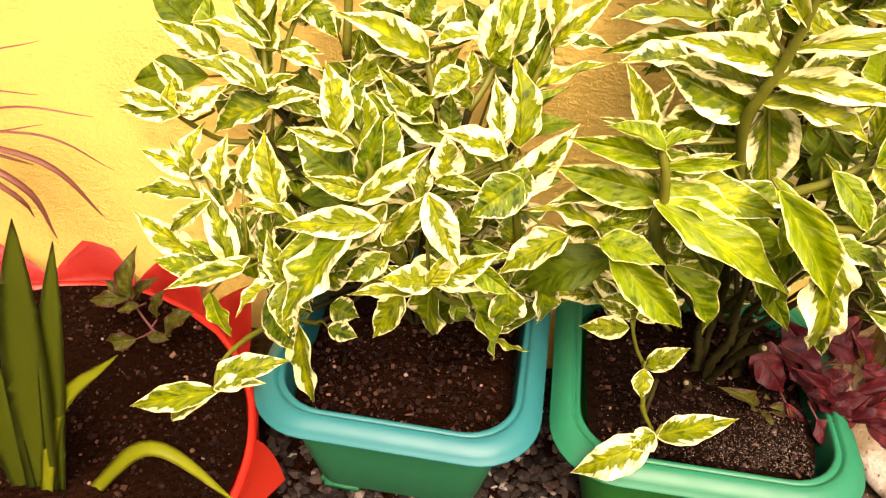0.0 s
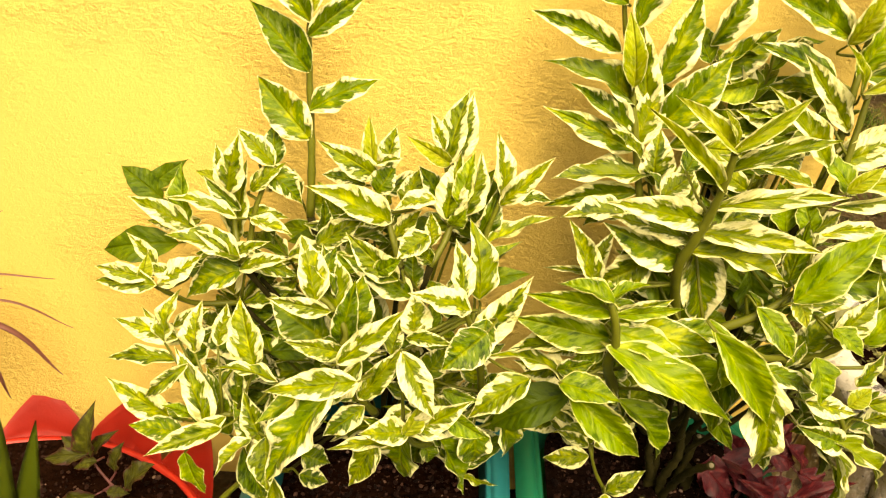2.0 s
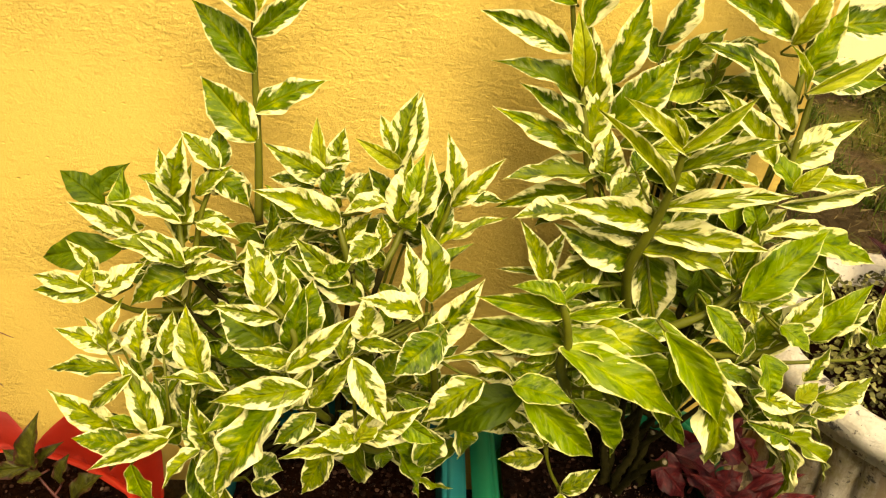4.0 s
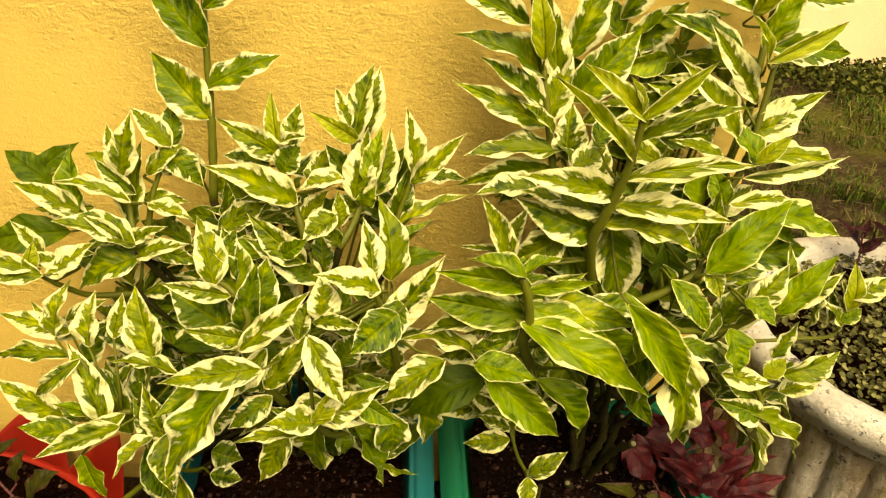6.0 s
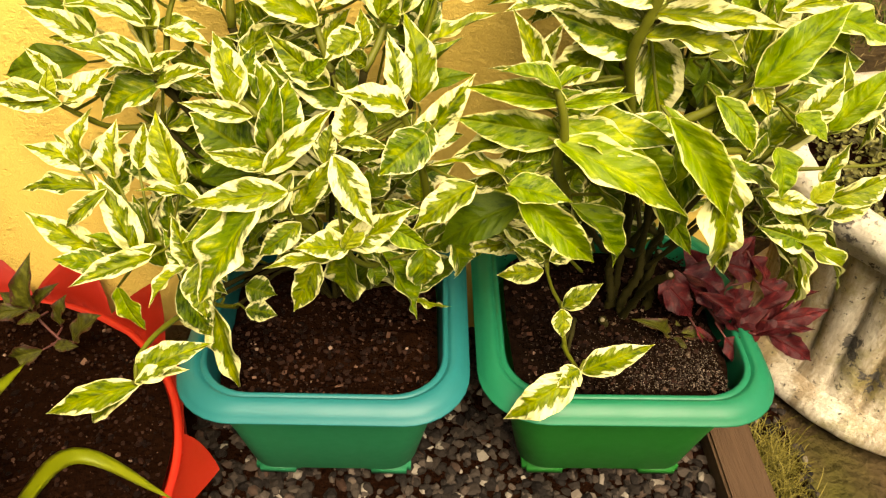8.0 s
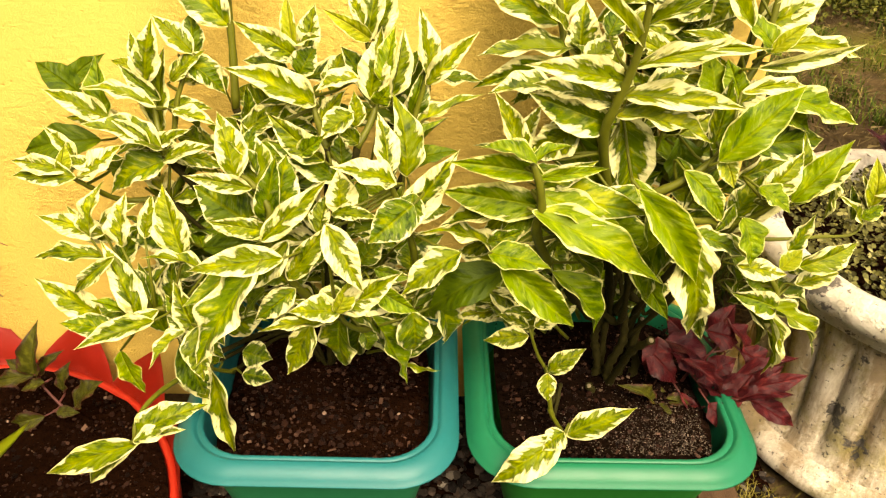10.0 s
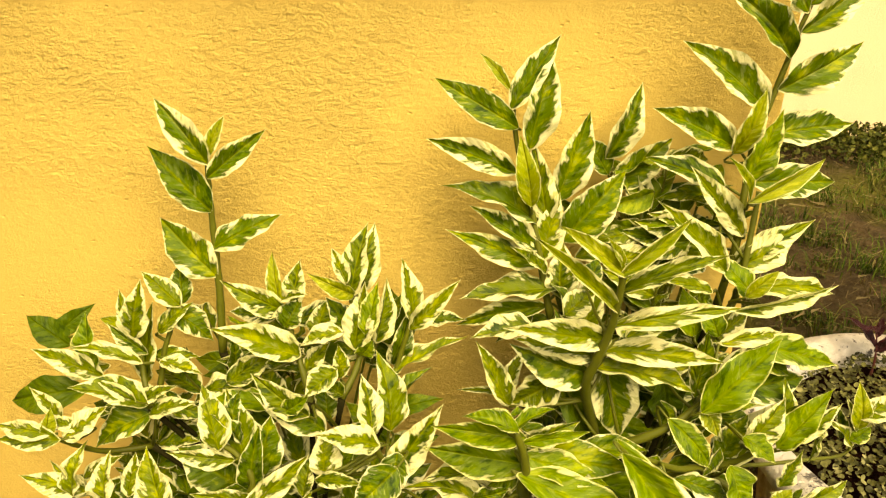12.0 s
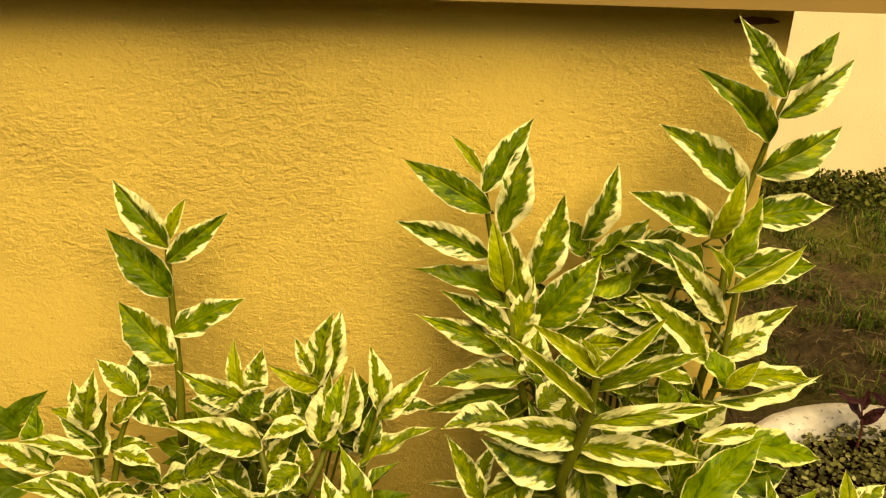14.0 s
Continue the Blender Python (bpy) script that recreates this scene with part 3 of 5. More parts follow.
def add_leaf(parent, base, tip, width, kind, facing=FACING, loose=0.24):
    """One leaf from base to tip, in its parent's space, its upper face towards the open side."""
    b, t = Vector(base), Vector(tip)
    y = t - b
    size = y.length
    y.normalize()
    out = facing + Vector([leaf_rng.gauss(0, loose) for _ in range(3)])
    z = out - y * out.dot(y)
    if z.length < 0.15:
        z = y.orthogonal()
    z.normalize()
    x = y.cross(z)
    m = Matrix((x, y, z)).transposed().to_4x4() @ Matrix.Diagonal((size * width, size, size * 0.9, 1))
    m.translation = b - parent.matrix_basis.translation - (parent.parent.matrix_basis.translation if parent.parent else Vector())
    ob = new("leaf", leaf_rng.choice(LEAF_FORMS[kind]))
    ob.parent, ob.matrix_basis = parent, m
    return ob


def shoot(plant, stem, leaves, thick=0.0053, old=STEM_OLD):
    """A stem from its growing tip down to the plant's foot, with its leaves."""
    foot = plant.matrix_basis.translation
    low = Vector(stem[-1])
    reach = plant["spread"]
    root = foot + Vector((leaf_rng.uniform(-reach, reach), leaf_rng.uniform(-reach, reach), -0.01))
    pts = smooth_path(stem, 5)
    ob = part("stem", tube(bmesh.new(), [p - foot for p in pts], thick * 0.55, thick, 8, 0.12), STEM_GREEN if plant["fresh"] else STEM_RED, plant)
    if plant["fresh"] and (low - root).length > 0.03:
        if plant is shrub_b:
            root = min(FORKS, key=lambda f: abs(f.x - low.x))
        knee = foot + (low - foot) * leaf_rng.uniform(0.25, 0.5) + Vector((leaf_rng.uniform(-0.012, 0.012), leaf_rng.uniform(0.0, 0.03), leaf_rng.uniform(0.0, 0.05)))
        below = smooth_path([low, knee, root], 6)
        part("branch", tube(bmesh.new(), [p - foot for p in below], thick * 0.72, thick * 0.85, 8, 0.45), old, plant, "brown woody branch")
    for base, tip, width, kind in leaves:
        high = min(max((base[2] - 0.5) / 0.35, 0.0), 1.0)
        add_leaf(ob, base, tip, width, kind, FACING.lerp(OUTWARD, high), 0.24 - 0.10 * high)
    # the other leaf of each pair, half hidden behind the first
    if plant in (shrub_a, shrub_b):
        for base, tip, width, kind in leaves:
            b, d = Vector(base), Vector(tip) - Vector(base)
            if d.length < 0.05 or kind in "gn" or b.z > 0.64 or b.y < 0.48 or leaf_rng.random() < 0.25:
                continue
            turn = leaf_rng.uniform(0.35, 0.9) * leaf_rng.choice((-1, 1))
            way = Vector((d.x * math.cos(turn) - d.z * math.sin(turn), d.y, d.x * math.sin(turn) + d.z * math.cos(turn)))
            b += Vector((0, leaf_rng.uniform(0.018, 0.034), 0))
            end = b + way * leaf_rng.uniform(0.6, 0.85)
            if end.y < WALL_Y - 0.012 and end.z > 0.29:
                # often the dark kind: shade behind the front leaf, put into colour
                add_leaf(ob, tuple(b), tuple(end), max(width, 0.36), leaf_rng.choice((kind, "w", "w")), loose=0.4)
    # leaf stalks: each blade is tied to the nearest point of its stem
    for base, tip, width, kind in leaves:
        b = Vector(base)
        near = min(pts, key=lambda p: (p - b).length)
        gap = (near - b).length
        if 0.006 < gap < 0.12:
            if gap > 0.05:
                part("stalk", tube(bmesh.new(), [near - foot, near.lerp(b, 0.5) - foot - Vector((0, 0, 0.004)), b - foot], 0.0022, 0.0014, 6), STEM_GREEN if plant["fresh"] else STEM_RED, ob)
                continue
            low_at = min(pts, key=lambda p: (p - near + Vector((0, 0, 0.5 * gap))).length)
            bend = b + (b - Vector(tip)).normalized() * min(gap, 0.03) * 0.45 + Vector((0, 0.45 * gap, -0.15 * gap))
            path = smooth_path([low_at - foot, bend - foot, b - foot], 4)
            part("stalk", tube(bmesh.new(), path, 0.0020, 0.0012, 6), STEM_GREEN if plant["fresh"] else STEM_RED, ob)
    return ob


def plant_at(name, at, label, category, group="", fresh=1, spread=0.014):
    p = thing(name, at, label, category, group)
    p["spread"], p["fresh"] = spread, fresh
    return p


shrub_a = plant_at("variegated_shrub", (-0.035, 0.745, SOIL_A), "bushy shrub with cream-edged green leaves in the turquoise pot", "shrub", "variegated shrubs")
shrub_b = plant_at("variegated_shrub", (0.365, 0.700, SOIL_B), "tall shrub with cream-edged lime leaves in the green pot", "shrub", "variegated shrubs", spread=0.045)
cutting = plant_at("variegated_cutting", (0.287, 0.628, SOIL_B), "small low cutting with a few cream-edged leaves", "plant", spread=0.004)
wandering = plant_at("maroon_plant", (0.47, 0.715, SOIL_B), "trailing maroon plant spilling over the green pot", "plant", fresh=0)
seedling = plant_at("striped_seedling", (-0.415, 0.715, 0.08), "small striped dull green plant in the tyre soil", "plant", fresh=0)

# three knotted stems carry the tall shrub out of its soil
FORKS = [Vector(p) for p in ((0.345, 0.695, 0.315), (0.372, 0.688, 0.330), (0.402, 0.708, 0.320))]
for top, lean in zip(FORKS, ((-0.004, 0.010), (0.006, -0.006), (-0.012, 0.004))):
    low = Vector((0.372 + (top.x - 0.372) * 0.75, 0.695 + lean[1], SOIL_B - 0.02))
    trunk = smooth_path([top, top.lerp(low, 0.35) + Vector((lean[0], lean[1] * 0.5, 0)), top.lerp(low, 0.7) - Vector((lean[0], 0, 0)), low], 9)
    part("trunk", tube(bmesh.new(), [p - shrub_b.matrix_basis.translation for p in trunk], 0.0046, 0.0058, 9, 0.38), STEM_OLD, shrub_b, "knotted olive-brown woody stem")

tags = [
    ((-0.117, 0.761, 0.812), (-0.173, 0.781, 0.884), 0.35, "w"),
    ((-0.119, 0.761, 0.821), (-0.098, 0.775, 0.865), 0.33, "n"),
    ((-0.120, 0.759, 0.798), (-0.054, 0.775, 0.849), 0.33, "w"),
    ((-0.119, 0.755, 0.759), (-0.188, 0.775, 0.831), 0.40, "w"),
    ((-0.122, 0.747, 0.716), (-0.042, 0.759, 0.755), 0.38, "w"),
    ((-0.119, 0.742, 0.683), (-0.181, 0.762, 0.749), 0.51, "w"),
]
shoot(shrub_a, [(-0.119, 0.765, 0.819), (-0.120, 0.762, 0.793), (-0.120, 0.757, 0.754), (-0.119, 0.750, 0.709), (-0.118, 0.740, 0.657), (-0.119, 0.725, 0.591)], tags, 0.0050)
tags = [
    ((-0.155, 0.711, 0.662), (-0.198, 0.724, 0.701), 0.48, "v"),
    ((-0.159, 0.730, 0.654), (-0.162, 0.750, 0.698), 0.61, "w"),
    ((-0.183, 0.704, 0.631), (-0.142, 0.714, 0.666), 0.43, "v"),
    ((-0.172, 0.720, 0.653), (-0.125, 0.720, 0.609), 0.52, "w"),
    ((-0.191, 0.700, 0.605), (-0.138, 0.700, 0.601), 0.35, "v"),
    ((-0.182, 0.690, 0.602), (-0.132, 0.680, 0.591), 0.44, "v"),
]
shoot(shrub_a, [(-0.160, 0.715, 0.663), (-0.169, 0.710, 0.635), (-0.178, 0.700, 0.609), (-0.184, 0.690, 0.575), (-0.189, 0.680, 0.552)], tags, 0.0040)
tags = [
    ((-0.202, 0.680, 0.639), (-0.187, 0.690, 0.709), 0.46, "v"),
    ((-0.199, 0.685, 0.576), (-0.184, 0.705, 0.672), 0.34, "v"),
    ((-0.206, 0.683, 0.644), (-0.216, 0.699, 0.691), 0.37, "v"),
    ((-0.188, 0.660, 0.620), (-0.266, 0.660, 0.643), 0.23, "v"),
    ((-0.203, 0.685, 0.651), (-0.238, 0.688, 0.661), 0.39, "n"),
    ((-0.183, 0.640, 0.579), (-0.254, 0.620, 0.619), 0.40, "v"),
    ((-0.200, 0.651, 0.572), (-0.148, 0.641, 0.604), 0.29, "v"),
    ((-0.187, 0.647, 0.561), (-0.124, 0.626, 0.593), 0.31, "v"),
]
tags += [
    ((-0.178, 0.660, 0.565), (-0.122, 0.660, 0.548), 0.36, "w"),
    ((-0.191, 0.630, 0.590), (-0.230, 0.630, 0.621), 0.29, "v"),
]
shoot(shrub_a, [(-0.202, 0.690, 0.656), (-0.197, 0.680, 0.628), (-0.194, 0.670, 0.600), (-0.190, 0.660, 0.585), (-0.185, 0.650, 0.567)], tags, 0.0040)
tags = [
    ((-0.252, 0.678, 0.592), (-0.257, 0.699, 0.664), 0.39, "y"),
    ((-0.241, 0.676, 0.592), (-0.309, 0.666, 0.636), 0.33, "v"),
    ((-0.288, 0.710, 0.611), (-0.336, 0.720, 0.646), 0.54, "g"),
    ((-0.306, 0.720, 0.619), (-0.264, 0.740, 0.650), 0.43, "g"),
    ((-0.269, 0.690, 0.564), (-0.363, 0.690, 0.549), 0.45, "g"),
]
shoot(shrub_a, [(-0.262, 0.700, 0.635), (-0.255, 0.690, 0.610), (-0.251, 0.680, 0.593), (-0.224, 0.670, 0.581), (-0.191, 0.660, 0.560)], tags, 0.0034)
tags = [
    ((-0.281, 0.602, 0.567), (-0.273, 0.612, 0.597), 0.49, "n"),
    ((-0.273, 0.602, 0.571), (-0.332, 0.606, 0.582), 0.36, "v"),
    ((-0.264, 0.600, 0.565), (-0.332, 0.600, 0.566), 0.38, "v"),
    ((-0.266, 0.608, 0.560), (-0.217, 0.618, 0.595), 0.49, "v"),
    ((-0.180, 0.650, 0.562), (-0.249, 0.630, 0.528), 0.51, "w"),
    ((-0.247, 0.612, 0.569), (-0.282, 0.616, 0.580), 0.44, "v"),
]
shoot(shrub_a, [(-0.282, 0.605, 0.570), (-0.270, 0.610, 0.557), (-0.258, 0.620, 0.540), (-0.239, 0.640, 0.515), (-0.195, 0.660, 0.505)], tags, 0.0036)
tags = [
    ((-0.261, 0.590, 0.495), (-0.244, 0.610, 0.556), 0.38, "v"),
    ((-0.227, 0.585, 0.487), (-0.219, 0.605, 0.545), 0.45, "v"),
    ((-0.200, 0.585, 0.499), (-0.191, 0.605, 0.543), 0.44, "v"),
    ((-0.152, 0.555, 0.496), (-0.170, 0.585, 0.568), 0.47, "v"),
    ((-0.249, 0.600, 0.494), (-0.319, 0.600, 0.518), 0.38, "v"),
    ((-0.249, 0.590, 0.470), (-0.333, 0.590, 0.470), 0.26, "v"),
    ((-0.261, 0.575, 0.397), (-0.328, 0.575, 0.452), 0.38, "v"),
    ((-0.226, 0.560, 0.492), (-0.279, 0.550, 0.446), 0.25, "v"),
]
tags += [
    ((-0.207, 0.545, 0.417), (-0.244, 0.575, 0.502), 0.32, "v"),
    ((-0.212, 0.550, 0.418), (-0.254, 0.540, 0.450), 0.35, "y"),
    ((-0.193, 0.570, 0.380), (-0.221, 0.600, 0.456), 0.39, "w"),
    ((-0.244, 0.600, 0.450), (-0.218, 0.620, 0.491), 0.51, "w"),
    ((-0.127, 0.550, 0.483), (-0.195, 0.550, 0.500), 0.25, "v"),
    ((-0.238, 0.550, 0.397), (-0.295, 0.540, 0.416), 0.48, "w"),
    ((-0.187, 0.530, 0.429), (-0.260, 0.490, 0.422), 0.29, "v"),
    ((-0.143, 0.535, 0.405), (-0.168, 0.555, 0.465), 0.46, "v"),
]
tags += [
    ((-0.151, 0.545, 0.392), (-0.183, 0.565, 0.440), 0.49, "w"),
    ((-0.155, 0.530, 0.416), (-0.192, 0.500, 0.386), 0.43, "v"),
    ((-0.136, 0.520, 0.431), (-0.131, 0.490, 0.378), 0.57, "v"),
    ((-0.176, 0.560, 0.370), (-0.154, 0.550, 0.298), 0.47, "w"),
    ((-0.241, 0.550, 0.368), (-0.221, 0.540, 0.310), 0.56, "y"),
    ((-0.127, 0.564, 0.444), (-0.118, 0.561, 0.433), 1.15, "v"),
    ((-0.221, 0.600, 0.403), (-0.195, 0.620, 0.441), 0.54, "w"),
]
shoot(shrub_a, [(-0.211, 0.560, 0.412), (-0.195, 0.560, 0.421), (-0.174, 0.565, 0.412), (-0.157, 0.570, 0.379), (-0.146, 0.600, 0.323)], tags, 0.0042)
tags = [
    ((-0.081, 0.541, 0.598), (-0.098, 0.571, 0.657), 0.45, "v"),
    ((-0.060, 0.555, 0.562), (-0.081, 0.590, 0.637), 0.44, "v"),
    ((-0.051, 0.565, 0.544), (-0.040, 0.595, 0.599), 0.60, "w"),
    ((-0.065, 0.535, 0.592), (-0.126, 0.525, 0.611), 0.30, "v"),
    ((-0.075, 0.575, 0.522), (-0.138, 0.585, 0.566), 0.68, "w"),
    ((-0.049, 0.530, 0.545), (-0.109, 0.520, 0.563), 0.34, "v"),
    ((-0.054, 0.525, 0.540), (-0.100, 0.515, 0.558), 0.32, "v"),
    ((-0.056, 0.510, 0.547), (0.010, 0.520, 0.611), 0.28, "v"),
]
tags += [
    ((-0.036, 0.520, 0.493), (0.007, 0.535, 0.551), 0.35, "v"),
    ((-0.034, 0.500, 0.534), (-0.125, 0.480, 0.531), 0.33, "v"),
    ((-0.057, 0.485, 0.533), (-0.125, 0.455, 0.432), 0.37, "w"),
    ((-0.031, 0.530, 0.475), (-0.073, 0.510, 0.447), 0.50, "w"),
    ((-0.044, 0.550, 0.461), (-0.017, 0.570, 0.487), 0.51, "w"),
    ((-0.060, 0.550, 0.501), (-0.081, 0.550, 0.512), 0.68, "v"),
    ((-0.070, 0.560, 0.451), (-0.099, 0.560, 0.411), 0.65, "w"),
]
shoot(shrub_a, [(-0.082, 0.545, 0.605), (-0.066, 0.545, 0.591), (-0.050, 0.535, 0.566), (-0.056, 0.530, 0.539), (-0.037, 0.530, 0.490), (-0.021, 0.550, 0.446)], tags, 0.0046)
tags = [
    ((0.019, 0.500, 0.470), (-0.031, 0.480, 0.483), 0.54, "v"),
    ((0.002, 0.505, 0.450), (-0.064, 0.485, 0.455), 0.24, "v"),
    ((-0.018, 0.535, 0.425), (-0.049, 0.525, 0.356), 0.42, "v"),
    ((0.010, 0.560, 0.411), (0.011, 0.560, 0.337), 0.79, "w"),
    ((0.033, 0.570, 0.389), (0.041, 0.570, 0.353), 0.64, "w"),
    ((0.044, 0.580, 0.399), (0.087, 0.580, 0.291), 0.34, "w"),
    ((0.091, 0.590, 0.400), (0.093, 0.590, 0.333), 0.66, "w"),
    ((0.122, 0.600, 0.402), (0.132, 0.600, 0.337), 0.63, "w"),
]
tags += [
    ((0.017, 0.500, 0.468), (0.082, 0.500, 0.518), 0.38, "v"),
    ((0.014, 0.495, 0.470), (0.031, 0.505, 0.508), 0.50, "n"),
    ((0.051, 0.515, 0.490), (0.099, 0.505, 0.464), 0.41, "y"),
    ((0.014, 0.530, 0.446), (0.068, 0.530, 0.449), 0.49, "g"),
    ((0.008, 0.505, 0.572), (0.045, 0.485, 0.504), 0.40, "v"),
    ((-0.117, 0.600, 0.325), (-0.082, 0.600, 0.311), 0.95, "w"),
]
shoot(shrub_a, [(0.013, 0.505, 0.468), (0.022, 0.520, 0.436), (0.035, 0.550, 0.403), (0.046, 0.580, 0.383)], tags, 0.0040)
tags = [
    ((0.075, 0.560, 0.586), (0.011, 0.550, 0.611), 0.44, "v"),
    ((0.066, 0.571, 0.590), (0.056, 0.601, 0.646), 0.52, "v"),
    ((0.084, 0.600, 0.572), (0.071, 0.630, 0.654), 0.41, "v"),
    ((0.084, 0.585, 0.524), (0.139, 0.605, 0.603), 0.37, "v"),
    ((0.081, 0.640, 0.563), (0.140, 0.640, 0.585), 0.37, "g"),
    ((0.018, 0.555, 0.551), (0.014, 0.575, 0.594), 0.71, "v"),
    ((0.034, 0.570, 0.546), (0.036, 0.590, 0.577), 0.57, "y"),
    ((-0.005, 0.545, 0.534), (0.005, 0.565, 0.572), 0.53, "v"),
]
tags += [
    ((0.010, 0.540, 0.561), (0.059, 0.530, 0.564), 0.33, "v"),
    ((0.092, 0.545, 0.571), (0.048, 0.515, 0.543), 0.70, "w"),
    ((0.143, 0.550, 0.510), (0.078, 0.530, 0.468), 0.46, "v"),
    ((0.088, 0.620, 0.437), (0.087, 0.640, 0.467), 0.91, "w"),
    ((0.028, 0.620, 0.444), (0.054, 0.640, 0.473), 0.78, "w"),
]
shoot(shrub_a, [(0.065, 0.575, 0.593), (0.069, 0.570, 0.576), (0.079, 0.575, 0.547), (0.091, 0.590, 0.490), (0.098, 0.600, 0.434)], tags, 0.0046)
tags = [
    ((-0.036, 0.696, 0.664), (-0.100, 0.686, 0.708), 0.39, "v"),
    ((-0.040, 0.696, 0.668), (-0.048, 0.716, 0.728), 0.28, "n"),
    ((-0.028, 0.696, 0.668), (-0.017, 0.716, 0.719), 0.49, "v"),
    ((-0.039, 0.696, 0.677), (-0.006, 0.676, 0.697), 0.32, "v"),
    ((-0.036, 0.687, 0.648), (-0.016, 0.697, 0.679), 0.78, "w"),
    ((-0.017, 0.670, 0.621), (-0.109, 0.650, 0.671), 0.34, "v"),
    ((-0.051, 0.710, 0.645), (-0.101, 0.710, 0.656), 0.52, "w"),
    ((-0.103, 0.670, 0.585), (-0.047, 0.680, 0.623), 0.44, "v"),
]
tags += [
    ((0.032, 0.665, 0.655), (-0.015, 0.655, 0.645), 0.49, "v"),
    ((-0.015, 0.670, 0.600), (0.016, 0.670, 0.640), 0.49, "v"),
    ((-0.003, 0.700, 0.624), (0.011, 0.720, 0.668), 0.66, "v"),
    ((0.027, 0.630, 0.631), (-0.007, 0.610, 0.608), 0.63, "v"),
    ((-0.004, 0.615, 0.581), (-0.061, 0.615, 0.636), 0.42, "v"),
    ((0.010, 0.635, 0.545), (-0.071, 0.645, 0.593), 0.41, "w"),
    ((0.011, 0.650, 0.547), (0.008, 0.670, 0.592), 0.60, "w"),
    ((-0.029, 0.610, 0.591), (0.000, 0.600, 0.618), 0.50, "y"),
]
shoot(shrub_a, [(-0.038, 0.700, 0.666), (-0.031, 0.690, 0.648), (-0.024, 0.680, 0.626), (-0.014, 0.660, 0.603), (-0.003, 0.630, 0.590)], tags, 0.0042)
tags = [
    ((0.039, 0.681, 0.689), (0.060, 0.706, 0.768), 0.41, "v"),
    ((0.048, 0.700, 0.683), (0.065, 0.730, 0.757), 0.41, "v"),
    ((0.045, 0.681, 0.692), (-0.001, 0.661, 0.729), 0.30, "n"),
    ((0.037, 0.681, 0.707), (0.021, 0.691, 0.745), 0.41, "v"),
    ((0.043, 0.669, 0.629), (0.055, 0.690, 0.704), 0.47, "v"),
    ((0.058, 0.665, 0.648), (0.070, 0.685, 0.707), 0.38, "y"),
    ((0.065, 0.690, 0.624), (0.079, 0.710, 0.698), 0.34, "v"),
    ((0.028, 0.649, 0.606), (0.026, 0.659, 0.644), 0.50, "v"),
]
tags += [
    ((0.049, 0.660, 0.628), (0.065, 0.650, 0.654), 0.71, "y"),
    ((0.031, 0.640, 0.590), (0.005, 0.640, 0.612), 0.57, "v"),
]
shoot(shrub_a, [(0.038, 0.685, 0.696), (0.044, 0.680, 0.666), (0.050, 0.675, 0.635), (0.044, 0.660, 0.609), (0.029, 0.640, 0.585)], tags, 0.0042)
tags = [
    ((0.108, 0.706, 0.641), (0.096, 0.726, 0.715), 0.40, "v"),
    ((0.094, 0.730, 0.598), (0.081, 0.750, 0.661), 0.50, "g"),
    ((0.103, 0.704, 0.633), (0.161, 0.714, 0.692), 0.30, "v"),
    ((0.081, 0.690, 0.580), (0.170, 0.700, 0.627), 0.28, "v"),
]
shoot(shrub_a, [(0.106, 0.710, 0.648), (0.100, 0.705, 0.626), (0.091, 0.700, 0.596), (0.085, 0.690, 0.572), (0.083, 0.670, 0.547)], tags, 0.0040)
tags = [
    ((-0.193, 0.440, 0.337), (-0.304, 0.440, 0.288), 0.25, "v"),
    ((-0.204, 0.445, 0.323), (-0.264, 0.445, 0.265), 0.29, "v"),
    ((-0.199, 0.445, 0.339), (-0.122, 0.465, 0.372), 0.39, "v"),
    ((-0.196, 0.435, 0.344), (-0.143, 0.445, 0.354), 0.34, "v"),
]
shoot(shrub_a, [(-0.198, 0.440, 0.336), (-0.196, 0.455, 0.356), (-0.189, 0.490, 0.354), (-0.178, 0.540, 0.334), (-0.169, 0.590, 0.304)], tags, 0.0036)
tags = [
    ((0.210, 0.530, 0.626), (0.155, 0.540, 0.640), 0.36, "y"),
    ((0.220, 0.545, 0.607), (0.125, 0.555, 0.615), 0.28, "y"),
    ((0.230, 0.555, 0.564), (0.119, 0.575, 0.571), 0.34, "y"),
    ((0.204, 0.540, 0.618), (0.250, 0.560, 0.633), 0.29, "y"),
    ((0.214, 0.540, 0.605), (0.283, 0.540, 0.618), 0.20, "y"),
    ((0.216, 0.545, 0.585), (0.306, 0.535, 0.553), 0.35, "y"),
    ((0.210, 0.530, 0.574), (0.349, 0.510, 0.503), 0.29, "y"),
    ((0.223, 0.570, 0.533), (0.315, 0.590, 0.421), 0.16, "w"),
]
tags += [
    ((0.282, 0.565, 0.545), (0.368, 0.565, 0.469), 0.32, "y"),
    ((0.326, 0.570, 0.495), (0.389, 0.570, 0.404), 0.26, "y"),
    ((0.219, 0.560, 0.553), (0.112, 0.580, 0.520), 0.25, "v"),
    ((0.186, 0.555, 0.504), (0.095, 0.575, 0.522), 0.35, "v"),
    ((0.170, 0.535, 0.519), (0.233, 0.515, 0.516), 0.50, "y"),
    ((0.182, 0.545, 0.506), (0.267, 0.515, 0.437), 0.34, "y"),
    ((0.244, 0.565, 0.476), (0.304, 0.555, 0.398), 0.39, "y"),
    ((0.197, 0.590, 0.460), (0.106, 0.590, 0.400), 0.45, "g"),
]
tags += [
    ((0.217, 0.560, 0.552), (0.184, 0.560, 0.531), 0.54, "y"),
]
